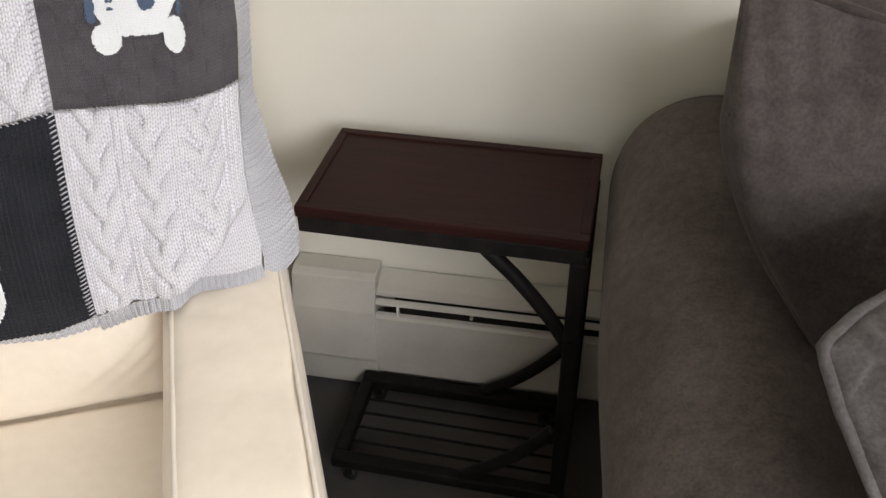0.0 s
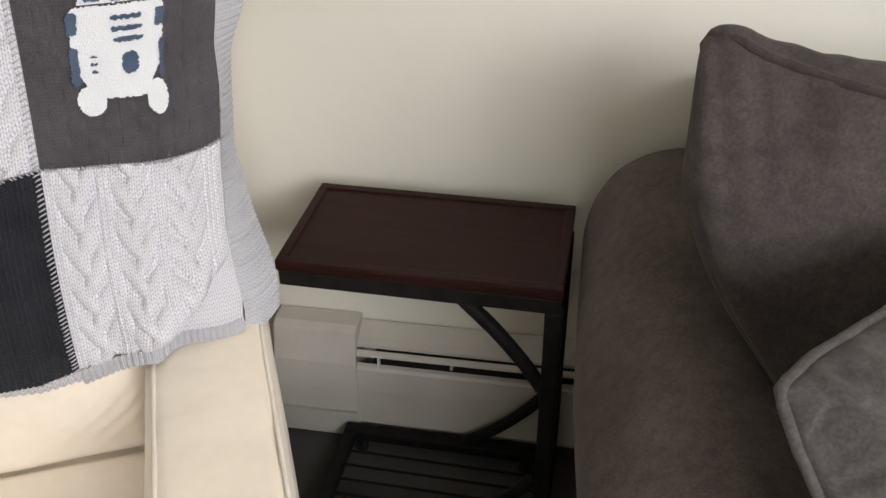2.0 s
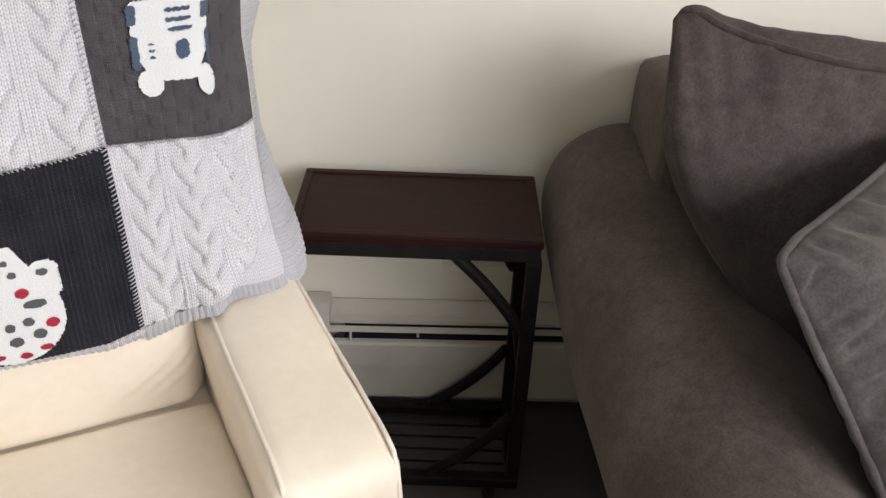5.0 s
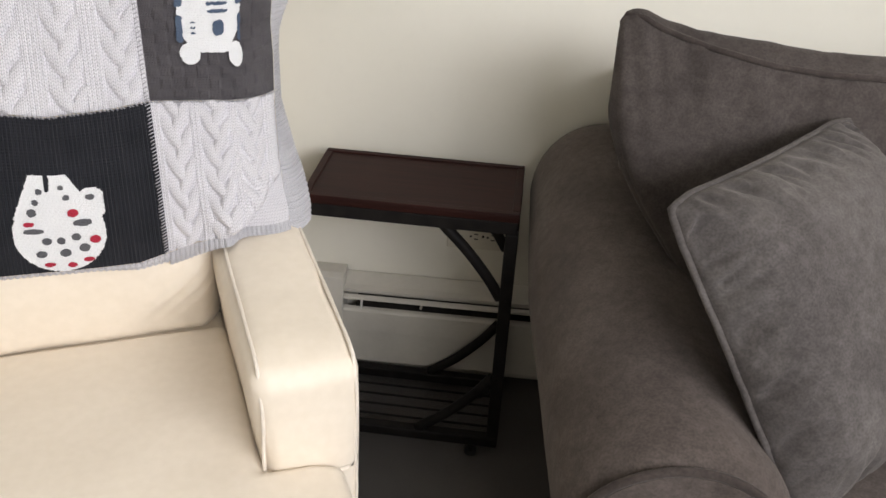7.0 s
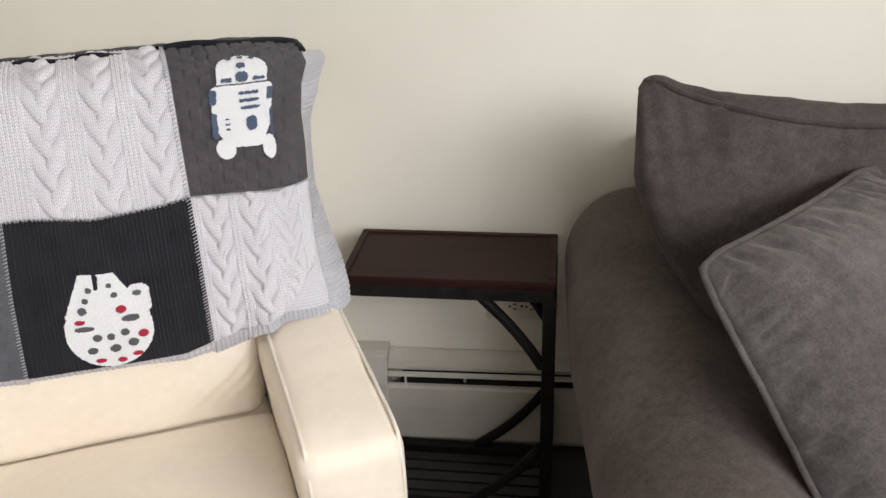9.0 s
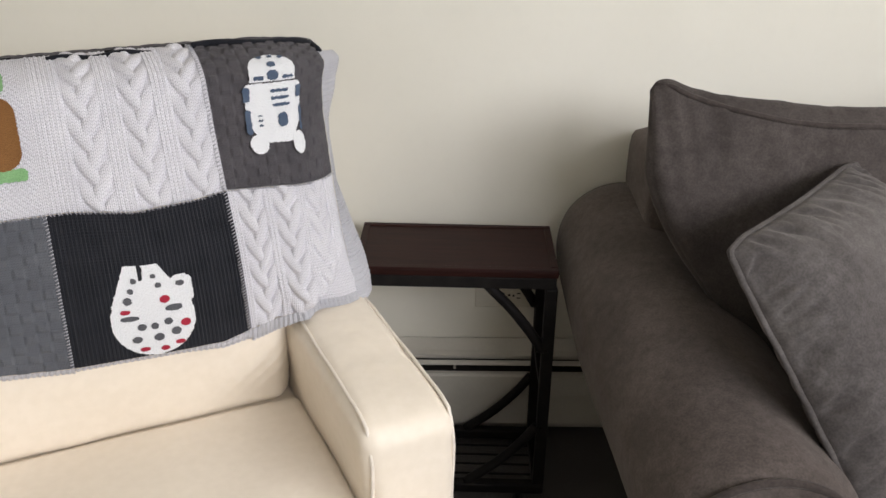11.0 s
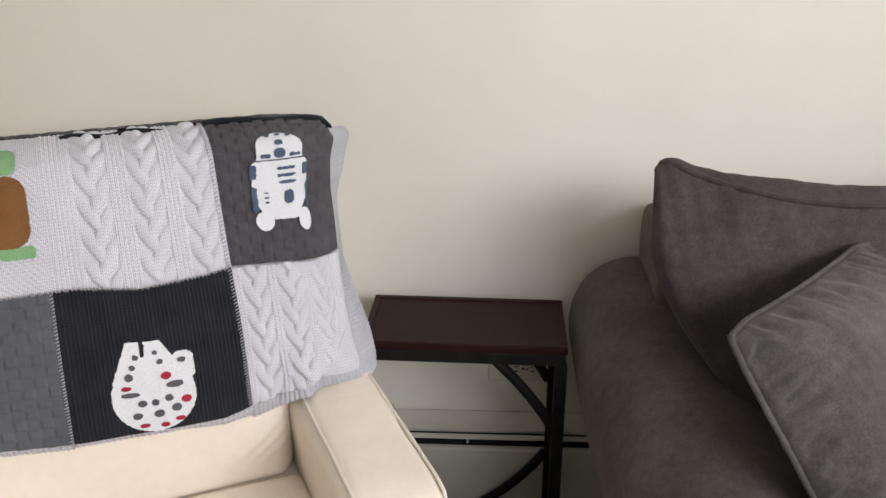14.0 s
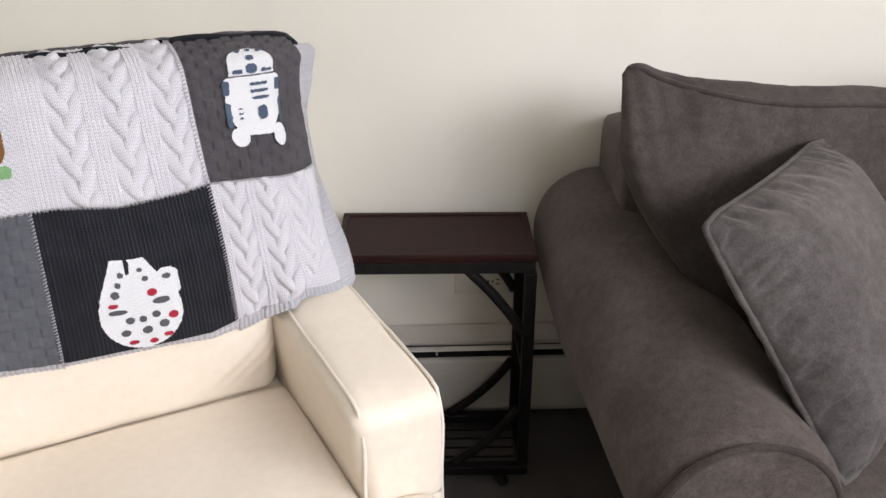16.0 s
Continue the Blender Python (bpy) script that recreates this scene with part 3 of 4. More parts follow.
def throw_pillow():
    """A square knife-edge pillow with piping, leaning into the corner of the sofa."""
    wide, tall = 0.442, 0.475
    corner = Vector((0.596, -0.786, 0.893))
    e1 = Vector((0.72, 0.69, 0.092)).normalized()
    e2 = Vector((0.46, -0.38, -0.80))
    e2 = (e2 - e1 * e2.dot(e1)).normalized()
    out = e2.cross(e1).normalized()
    if out.y > 0:
        out = -out
    mid = corner + e1 * wide / 2 + e2 * tall / 2
    m = Matrix((e1, -e2, out)).transposed().to_4x4()
    m.translation = mid
    p = thing("throw_pillow", m, "square grey plush throw pillow with piped edges on the sofa", "pillow")
    n = 130
    verts, faces = [], []
    edge = lambda a: math.copysign(abs(a) ** 0.9, a)
    for side in (1, -1):
        start = len(verts)
        for i in range(n + 1):
            for j in range(n + 1):
                a, b = 2 * i / n - 1, 2 * j / n - 1
                pull = 1 - 0.035 * (1 - b * b) * abs(a) ** 3
                pull2 = 1 - 0.035 * (1 - a * a) * abs(b) ** 3
                x, y = a * wide / 2 * pull, b * tall / 2 * pull2
                z = 0.098 * ((1 - a ** 4) * (1 - b ** 4)) ** 0.62 if abs(a) < 1 and abs(b) < 1 else 0.0
                near = max(abs(a), abs(b))
                ruff = max(0, (near - 0.62) / 0.38) ** 1.3 * min(1, (1 - near) * 9)
                along = y if abs(a) > abs(b) else x
                ruff *= 1.0 if side > 0 else 0.35
                z -= ruff * 0.024 * max(0.0, 1 - 4.0 * abs(noise.noise(Vector((along * 21, near * 2.2, side * 7))))) * (0.4 + noise.noise(Vector((along * 7, near, 5))))
                z += ruff * 0.010 * noise.noise(Vector((along * 30, near * 2.0, side * 3)))
                gather = max(0.0, (near - 0.70) / 0.30) * min(1, (1 - near) * 14)
                z -= gather * 0.020 * max(0.0, 1 - 3.0 * abs(noise.noise(Vector((along * 34 + near * 3, near * 1.5, side * 11)))))
                z += 0.006 * noise.noise(Vector((x * 9, y * 9, side))) * (1 - near)
                round_off = 1 - 0.045 * max(0, math.hypot(a, b) - 1.25) / 0.16
                z *= 1.0 if side > 0 else 0.5
                verts.append((x * round_off, y * round_off, side * z))
        for i in range(n):
            for j in range(n):
                k = start + i * (n + 1) + j
                faces.append((k, k + 1, k + n + 2, k + n + 1))
    put("pillow_cover", mesh_of("pillow", verts, faces), PILLOW, p)
    loop = []
    for k in range(120):
        u = k / 120 * 4
        side, f = int(u), 2 * (u - int(u)) - 1
        a, b = [(f, 1), (1, -f), (-f, -1), (-1, f)][side]
        w = 1 - 0.035 * (1 - f * f)
        if abs(a) == 1:
            a *= w
        if abs(b) == 1:
            b *= w
        r = (a * a + b * b) ** 0.5
        k2 = 1 - 0.045 * max(0, r - 1.25) / 0.16
        loop.append((a * wide / 2 * k2, b * tall / 2 * k2, 0.002 * noise.noise(Vector((a * 8, b * 8, 0)))))
    put("piping", tube(loop, 0.0055, 8, True), PILLOW, p)


throw_pillow()


# ---- armchair and blanket share one turned frame: u to its right, v forward ----
TURN = 25
CU, CV = -0.63, 0.45
CH = Matrix.Rotation(radians(TURN), 4, "Z") @ Matrix.Translation((CU, -CV, 0))


def interp(x, xs, ys):
    return float(np.interp(x, xs, ys))


BACK_Z = [0.44, 0.465, 0.50, 0.55, 0.60, 0.63, 0.66, 0.70, 0.777, 0.865, 0.954, 1.05, 1.075, 1.09]
BACK_V = [0.462, 0.465, 0.470, 0.475, 0.479, 0.479, 0.471, 0.460, 0.433, 0.367, 0.311, 0.262, 0.240, 0.200]


def back_v(z):
    """How far the seat's back stands forward at height z."""
    return sum(interp(z + d, BACK_Z, BACK_V) for d in (-0.03, -0.015, 0, 0.015, 0.03)) / 5


def back_fall(u, z):
    """How far the back rounds away towards its side edge."""
    amount = interp(z, [0.6, 0.66, 0.74, 0.80, 0.90, 1.0, 1.05, 1.1], [0.15, 0.2, 0.35, 0.45, 0.5, 0.42, 0.3, 0.25])
    return 11.5 * max(0.0, u + 0.30) ** 2 * amount


def back_edge(z):
    return interp(z, [0.62, 0.68, 0.76, 0.83, 0.95, 1.0, 1.05, 1.1], [-0.154, -0.146, -0.161, -0.169, -0.164, -0.152, -0.132, -0.140])


def CL(u, v, z):
    return Vector((u - CU, CV - v, z))


def armchair():
    c = thing("armchair", CH, "cream twill upholstered armchair with piped track arms", "armchair")
    left = -0.95
    # back cushion: between the arms below, spreading over them above
    nz, nu = 90, 110
    front, back = [], []
    for i in range(nz + 1):
        z = 0.452 + (1.062 - 0.452) * i / nz
        spread = min(1, max(0, (z - 0.695) / 0.04))
        ur = -0.318 + spread * (back_edge(z) - 0.012 + 0.318)
        ul = -0.945 - spread * 0.10
        for j in range(nu + 1):
            f = j / nu
            u = ul + (ur - ul) * f
            e = min(f, 1 - f) * (ur - ul)
            v = back_v(z) - back_fall(u, z) - 0.012
            v -= 0.05 * max(0, 1 - e / 0.04) ** 2 * (1 - spread * 0.5)
            for k in range(3):
                d = (u + 0.40 - 0.03 * k) - 1.1 * (z - 0.55)
                v += 0.008 * math.exp(-(d / 0.011) ** 2) * max(0.0, 1 - abs(z - 0.555) / 0.07)
            v += 0.004 * noise.noise(Vector((u * 9, z * 9, 1))) - 0.020 * max(0.0, 1 - (z - 0.452) / 0.020) ** 2
            zz = z - 0.05 * max(0.0, (u + 0.32) / 0.15) ** 2 * max(0.0, (z - 0.98) / 0.1)
            front.append(CL(u, v - 0.02 * max(0.0, (z - 1.0) / 0.07), zz))
            back.append(CL(u, 0.10, zz))
    verts = front + back
    n = nu + 1
    off = len(front)
    faces = [(i * n + j, i * n + j + 1, (i + 1) * n + j + 1, (i + 1) * n + j) for i in range(nz) for j in range(nu)]
    faces += [tuple(off + k for k in reversed(q)) for q in faces]
    rim = [j for j in range(nu)] + [i * n + nu for i in range(nz)] + [nz * n + j for j in range(nu, 0, -1)] + [i * n for i in range(nz, 0, -1)]
    faces += [(a, rim[(k + 1) % len(rim)], off + rim[(k + 1) % len(rim)], off + a) for k, a in enumerate(rim)]
    put("back_cushion", mesh_of("back", verts, faces), CREAM, c)
    put("back_frame", soft_box(CL(-1.08, 0.095, 0.08), CL(-0.19, -0.06, 1.03), 0.03, 10), CREAM, c)

    # seat cushion: T-shaped, its ears reaching in front of the arms
    def tee(w, a):
        v = CV - w.y
        if v < 0.865:
            k = (0.865 - v) / 0.03
            lim0, lim1 = left + 0.006 - CU, -0.314 - CU
            k = max(0.0, min(1.0, k))
            if w.x > lim1:
                w.x += (lim1 - w.x) * k
            if w.x < lim0:
                w.x += (lim0 - w.x) * k
        w.z += 0.004 * noise.noise(Vector((w.x * 5, w.y * 5, 2)))
        if w.z > 0.42:
            w.z -= 0.012 * max(0.0, min(1.0, (0.466 - v) / 0.012)) ** 2
            if v < 0.85:
                gap = min(-0.314 - CU - w.x, w.x - (left + 0.006 - CU))
                w.z -= 0.012 * max(0.0, 1 - max(0.0, gap) / 0.016) ** 2
        return w

    put("seat_cushion", soft_box(CL(left - 0.115, 0.985, 0.315), CL(-0.196, 0.36, 0.462), 0.030, 72, (0, 0, 0.012), 0.003, 2, tee), CREAM, c)
    put("base", soft_box(CL(left + 0.01, 0.90, 0.08), CL(-0.32, 0.0, 0.312), 0.012, 8), CREAM, c)
    for u0, u1 in ((-0.312, -0.164), (left - 0.148, left)):

        def arm_shape(w, a):
            v = CV - w.y
            if w.z > 0.4:
                w.z += 0.012 * (0.85 - v) / 0.8
            if w.z > 0.45:
                w.z -= 0.018 * max(0.0, (v - 0.77) / 0.075) ** 2
            f = (w.x - (u0 - CU)) / (u1 - u0)
            inner = max(0.0, 1 - 2 * f) if u0 > -0.5 else -max(0.0, 2 * f - 1)
            w.x -= 0.014 * inner * max(0.0, min(1.0, (w.z - 0.47) / 0.11))
            w.z += (0.0025 * noise.noise(Vector((v * 16, f * 2, u0 * 9))) if w.z > 0.5 else 0)
            if w.z > 0.6:
                for k in range(4):
                    d = v - 0.475 - 0.026 * k + 0.05 * (f - 0.5)
                    w.z += 0.0042 * math.exp(-(d / 0.007) ** 2) * math.exp(-((f - 0.35 - 0.05 * k) / 0.28) ** 2)
            return w

        arm = put("arm", soft_box(CL(u0, 0.845, 0.075), CL(u1, 0.0, 0.634), 0.026, 64, (0.005, 0.010, 0.011), 0.0025, u0, arm_shape), CREAM, c)
        for u, top in ((u0 + 0.0010, 0.6322), (u1 - 0.0090, 0.6325)) if u0 > -0.5 else ((u1 - 0.0010, 0.6322), (u0 + 0.0090, 0.6325)):
            line = [CL(u, v, top + 0.012 * (0.85 - v) / 0.8 - 0.018 * max(0.0, (v - 0.77) / 0.075) ** 2 + 0.001 * math.sin(v * 40)) for v in np.linspace(0.02, 0.822, 34)]
            line += [CL(u, 0.834, 0.600), CL(u, 0.839, 0.585)] + [CL(u + 0.0012 * math.sin(z * 37), 0.8405, z) for z in np.linspace(0.565, 0.09, 14)]
            put("piping", tube(line, 0.0034, 8), CREAM_PIPE, arm)
    for u in (left - 0.09, -0.22):
        for v in (0.05, 0.78):
            p = CL(u, v, 0)
            part("leg", cylinder(bmesh.new(), p, p + Vector((0, 0, 0.085)), 0.018, 16, 0.026), DARK_WOOD, c, "", True)


armchair()


# ---- blanket ----
ZS_U, ZS_Z = [-1.0, -0.661, -0.56, -0.45, -0.40, -0.30, -0.20, -0.15], [0.868, 0.865, 0.853, 0.858, 0.865, 0.860, 0.849, 0.845]
HEM_U, HEM_Z = [-1.0, -0.84, -0.70, -0.45, -0.36, -0.30, -0.15], [0.655, 0.650, 0.634, 0.626, 0.650, 0.664, 0.662]
COLS = (-0.985, -0.698, -0.400, None)


def over_top(s):
    """Point (v, z) of the blanket's middle, s metres down from the ridge; negative s runs down behind."""
    vs = [-0.02, 0.0, 0.035, 0.09, 0.13, 0.165, 0.20, 0.232, 0.262, 0.311, 0.367]
    zs = [0.95, 1.02, 1.056, 1.072, 1.0775, 1.0775, 1.073, 1.064, 1.05, 0.954, 0.865]
    d = [0.0]
    for i in range(1, len(vs)):
        d.append(d[-1] + math.hypot(vs[i] - vs[i - 1], zs[i] - zs[i - 1]))
    base = d[5]
    near = [s + base + k * 0.008 for k in (-2, -1, 0, 1, 2)]
    return sum(interp(q, d, vs) for q in near) / 5, sum(interp(q, d, zs) for q in near) / 5


ROW_1 = 0.333


def rib_width(z):
    """How much wider the ribbed side border grows towards the hem."""
    return interp(z, [0.64, 0.70, 0.76, 0.83, 0.90], [0.036, 0.034, 0.025, 0.010, 0.0])


FOLD_A, FOLD_B = Vector((0.100, 0.248)), Vector((0.192, 0.158))
FOLD_T = (FOLD_B - FOLD_A).normalized()
FOLD_N = Vector((-FOLD_T.y, FOLD_T.x))


def past_fold(p, q):
    """1 on the puffed part of the corner panel, 0 beyond its fold."""
    return 1 - step(((Vector((p * 0.872, q)) - FOLD_A).dot(FOLD_N) + 0.012) / 0.016) * step((q - 0.14) / 0.03)


def corner_fold(a, b):
    """The stuffed corner sags over itself: (forward, slide across, slide down) at a, b of the corner panel."""
    w = Vector((a * 0.205, b * 0.250)) - FOLD_A
    d, s = w.dot(FOLD_N), w.dot(FOLD_T) / (FOLD_B - FOLD_A).length
    power = step((s + 0.15) / 0.35) * (1 - step((s - 0.55) / 0.6))
    lip = step((d + 0.095) / 0.085) * (1 - step((d + 0.004) / 0.014))
    behind = step((d + 0.004) / 0.014) * (1 - 0.75 * step((d - 0.015) / 0.05))
    hang = 0.006 * power * math.exp(-((d + 0.008) / 0.014) ** 2)
    return power * (0.020 * lip - 0.020 * behind), hang * FOLD_N.x, hang * FOLD_N.y


def drape(col, a, row, b):
    """Surface point of the blanket: a across the column, b down the row, both 0 to 1 (column and row counted from 0)."""
    for _ in range(2):
        u0 = COLS[col]
        u = u0 + (0.2 if col == 2 else COLS[col + 1] - u0) * a if _ == 0 else u
        zs, hem = interp(u, ZS_U, ZS_Z), interp(u, HEM_U, HEM_Z)
        if row == 0:
            v, z = over_top(b * (ROW_1 + 0.02) - 0.03)
            k = max(0.0, (1.098 - z) / (1.098 - 0.865))
            z += (zs - 0.865) * k ** 1.5
            if z < 1.05:
                v += (back_v(z) - v) * min(1.0, (1.05 - z) / 0.05)
        else:
            z = zs + (hem - zs) * b
            v = back_v(z)
        if col == 2:
            u = u0 + (back_edge(z) - 0.010 - rib_width(z) - u0) * a
    corner = max(0.0, (u + 0.30) / 0.15)
    if row == 0:
        z -= 0.038 * corner ** 2 * max(0.0, (z - 1.0) / 0.1)
    v -= back_fall(u, z)
    # folds where the corner bunches on the arm
    if row == 1 and col == 2:
        on_arm = max(0.0, min(1.0, (a - 0.22) / 0.22))
        v += 0.016 * on_arm * max(0.0, (b - 0.6) / 0.4) ** 1.5
        forward, across, down = corner_fold(a, b)
        v, u, z = v + forward, u + across, z - down
    v += 0.004 * noise.noise(Vector((u * 8, z * 8, 5)))
    return CL(u, v + 0.004, z)


def plait(x, y, width, wave):
    """Height of a plaited cable at x across, y along: strands come in from both sides by turns, each tip over the next."""
    best = 0.0
    for side in (-1, 1):
        first = math.floor(y / wave - 0.25 * (side + 1))
        for k in range(first - 1, first + 3):
            dx, dy = x - side * width * 0.20, y - (k + 0.25 * (side + 1)) * wave
            along, across = -0.45 * side * dx + 0.893 * dy, 0.893 * dx + 0.45 * side * dy
            f = along / (0.78 * wave)
            e = f * f + (across / (0.205 * width)) ** 2
            if e < 1:
                best = max(best, (1 - e) ** 0.45 * (0.70 + 0.30 * f))
    return best


def cable_panel(p, q, w, h):
    for c in (0.285, 0.585, 0.875) if w > 0.26 else (0.17, 0.47, 0.77):
        x = p - c * w
        if abs(x) < 0.0275:
            return 0.0135 * plait(x, q + c * 0.03, 0.054, 0.052) - 0.0040
    col = int(p // 0.0074)
    rib = abs(math.sin(p * math.pi / 0.0074)) ** 0.7
    return 0.0024 * rib * (0.10 + 0.90 * abs(math.sin(q * math.pi / 0.0072 + (col % 2) * 1.57)))


def basket_panel(p, q, w, h):
    i, j = int(p // 0.021), int(q // 0.018)
    fp, fq = (p / 0.021) % 1, (q / 0.018) % 1
    edge = min(fp, 1 - fp, fq, 1 - fq)
    return (0.0048 if (i + j) % 2 else 0.0004) * min(1, edge * 6) + 0.0008 * abs(math.sin(p * math.pi / 0.005))


def rib_panel(p, q, w, h):
    return 0.0031 * abs(math.sin(p * math.pi / 0.0064)) + 0.0004 * math.sin(q * 1100)


def seed_panel(p, q, w, h):
    return 0.0017 * math.sin(p * math.pi / 0.0060) * math.sin(q * math.pi / 0.0060)


def grid_patch(name, at, us, vs, height, w, h, keep=None, flat_uv=(0, 0)):
    """A mesh on a drape: at(a, b) is the surface, height() its relief, keep() which faces stay."""
    nu, nv = len(us), len(vs)
    base = [[at(a, b) for a in us] for b in vs]
    verts, uvs = [], []
    for j in range(nv):
        for i in range(nu):
            d1 = base[j][min(i + 1, nu - 1)] - base[j][max(i - 1, 0)]
            d2 = base[min(j + 1, nv - 1)][i] - base[max(j - 1, 0)][i]
            nrm = d2.cross(d1).normalized()
            if nrm.y > 0 and nrm.z < 0.5:
                nrm = -nrm
            verts.append(base[j][i] + nrm * height(us[i] * w, vs[j] * h, w, h))
            uvs.append((us[i] * w + flat_uv[0], -vs[j] * h + flat_uv[1]))
    faces = []
    for j in range(nv - 1):
        for i in range(nu - 1):
            if keep and not keep((us[i] + us[i + 1]) / 2 * w, (vs[j] + vs[j + 1]) / 2 * h):
                continue
            k = j * nu + i
            faces.append((k, k + nu, k + nu + 1, k + 1))
    me = bpy.data.meshes.new(name)
    me.from_pydata([tuple(v) for v in verts], [], faces)
    layer = me.uv_layers.new(name="UVMap")
    idx = np.empty(len(me.loops), dtype=np.int32)
    me.loops.foreach_get("vertex_index", idx)
    layer.data.foreach_set("uv", np.array(uvs, dtype=np.float32)[idx].ravel())
    me.polygons.foreach_set("use_smooth", [True] * len(me.polygons))
    bm = bmesh.new()
    bm.from_mesh(me)
    loose = [v for v in bm.verts if not v.link_faces]
    bmesh.ops.delete(bm, geom=loose, context="VERTS")
    bm.to_mesh(me)
    bm.free()
    return me


def ramp(n):
    return [i / n for i in range(n + 1)]


def blanket():
    bl = thing("blanket", CH, "patchwork knitted throw in greys with appliqued motifs over an armchair back", "blanket")
    CW = (0.300, 0.285, 0.235)
    RH = (ROW_1, 0.250)
    plans = (
        (0, 0, "pale_seed_stitch_panel", seed_panel, LIGHT_KNIT, 130), (1, 0, "pale_cable_panel", cable_panel, LIGHT_KNIT, 170), (2, 0, "charcoal_basket_panel", basket_panel, DARK_KNIT, 110),
        (0, 1, "grey_basket_panel", basket_panel, MID_KNIT, 110), (1, 1, "blue_black_rib_panel", rib_panel, NAVY_KNIT, 130), (2, 1, "pale_cable_panel", cable_panel, LIGHT_KNIT, 136))
    panels = {}
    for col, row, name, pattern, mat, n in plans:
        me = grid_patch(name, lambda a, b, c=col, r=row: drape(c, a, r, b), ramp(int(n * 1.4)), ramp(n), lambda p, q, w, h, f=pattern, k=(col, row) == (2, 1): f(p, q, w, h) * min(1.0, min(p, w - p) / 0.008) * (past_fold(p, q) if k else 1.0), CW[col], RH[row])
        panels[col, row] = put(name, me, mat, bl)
    # strip over the ridge and down behind, in dark yarn
    for col, mat in ((0, DARK_KNIT), (1, DARK_KNIT), (2, DARK_KNIT)):
        def behind(a, b, c=col):
            p = drape(c, a, 0, 0)
            v0 = CV - p.y
            v, z = over_top(-0.03 - b * 0.18)
            vt, zt = over_top(-0.03)
            return Vector((p.x, CV - (v0 + v - vt), p.z + z - zt + 0.004 * math.sin(min(1, b * 3) * math.pi)))
        put("ridge_panel", grid_patch("ridge", behind, ramp(40), ramp(24), rib_panel, CW[col], 0.2), mat, bl)
    # dark rolled edge along the ridge and round the corner
    roll_line = [drape(2, a, 0, 0.085) + Vector((0, 0.002, 0.004 + 0.003 * math.sin(a * 9))) for a in ramp(24)]
    roll_line += [drape(2, 1, 0, b) + Vector((0.003, 0.004, 0.002)) for b in (0.11, 0.15, 0.19, 0.23)]
    put("rolled_edge", tube(roll_line, 0.0068, 8), NAVY_KNIT, bl, "blue-black rolled edge")
    put("rolled_edge", tube([drape(1, 0.15 + 0.6 * a, 0, 0.085) + Vector((0, 0.002, 0.001 + 0.003 * math.sin(a * 11))) for a in ramp(20)], 0.0045, 8), NAVY_KNIT, bl, "blue-black rolled edge")
    # ribbed border down the free side and along the hem
    for row in (0, 1):
        def border(a, b, r=row):
            p = drape(2, 1, r, b)
            z = p.z
            out = interp(z, [0.64, 0.70, 0.76, 0.83, 0.93, 0.98, 1.03, 1.1], [0.012, 0.016, 0.012, 0.009, 0.020, 0.038, 0.044, 0.022])
            wide = rib_width(z)
            return p + Vector(((out + wide) * a, (0.026 + 0.35 * wide) * a + 0.012 * a * a - 0.010 * math.sin(math.pi * a) * wide / 0.036, -0.004 * a - (0.024 * step((b - 0.7) / 0.3) if r else 0.034 * a * (1 - step((b - 0.05) / 0.22)))))
        put("side_border", grid_patch("border", border, ramp(16), ramp(300), lambda p, q, w, h: 0.0019 * abs(math.sin(q * math.pi / 0.0075)), 0.05, RH[row]), TRIM_KNIT, bl)
    for col, tall in ((0, 0.010), (1, 0.007), (2, 0.026)):
        def hem(a, b, c=col, t=tall):
            p = drape(c, a, 1, 1)
            t = t + (0.012 * max(0.0, (a - 0.6) / 0.4) if c == 1 else 0.0)
            rest = 0.0 if c < 2 else max(0.0, min(1.0, (a - 0.22) / 0.22))
            return p + Vector((0, 0.004 * b * b * (1 - rest) - 0.011 * b * rest, -t * b * (1 - 0.52 * rest)))
        me = grid_patch("hem", hem, ramp(150), ramp(8), lambda p, q, w, h: 0.0030 * abs(math.sin(p * math.pi / 0.0092)), CW[col], tall)
        put("ribbed_hem", me, TRIM_KNIT, bl)
    # pale whip stitches along the seams between panels
    rnd = random.Random(4)
    vs, fs = [], []

    def stitch(p, q):
        k = len(vs)
        me = tube([p, (p + q) / 2 + Vector((0, -0.0022, 0.001)), q], 0.0010, 5)
        vs.extend(v.co.copy() for v in me.vertices)
        fs.extend(tuple(k + i for i in f.vertices) for f in me.polygons)
        bpy.data.meshes.remove(me)

    lift = Vector((0, -0.003, 0.001))
    for row, col in ((0, 2), (1, 2), (1, 1)):
        for i in range(46):
            b = (i + 0.5) / 46
            w = 0.010 + 0.012 * rnd.random()
            a0, a1 = (0.0, -0.6 * w - 0.016) if col == 2 else (0.0, -0.5 * w - 0.012)
            side = lambda a, bb: drape(col - 1, 1 + a, row, bb)
            stitch(side(a0, b) + lift, side(a1, min(1, b + 0.008)) + lift)
    for col in (0, 1, 2):
        for i in range(46):
            a = (i + rnd.random() * 0.5) / 46
            stitch(drape(col, a, 0, 0.992) + lift, drape(col, min(1, a + 0.016), 1, 0.006) + lift)
    tagged(put("seam_stitches", mesh_of("stitches", vs, fs), LIGHT_KNIT, bl), kind="stuff")

    # appliqued motifs, plain shapes of yarn
    def motif(name, col, row, keep, mat, parent, box_pq, rise=0.003, step=0.0016, label=""):
        w, h = CW[col], RH[row]
        p0, q0, p1, q1 = box_pq
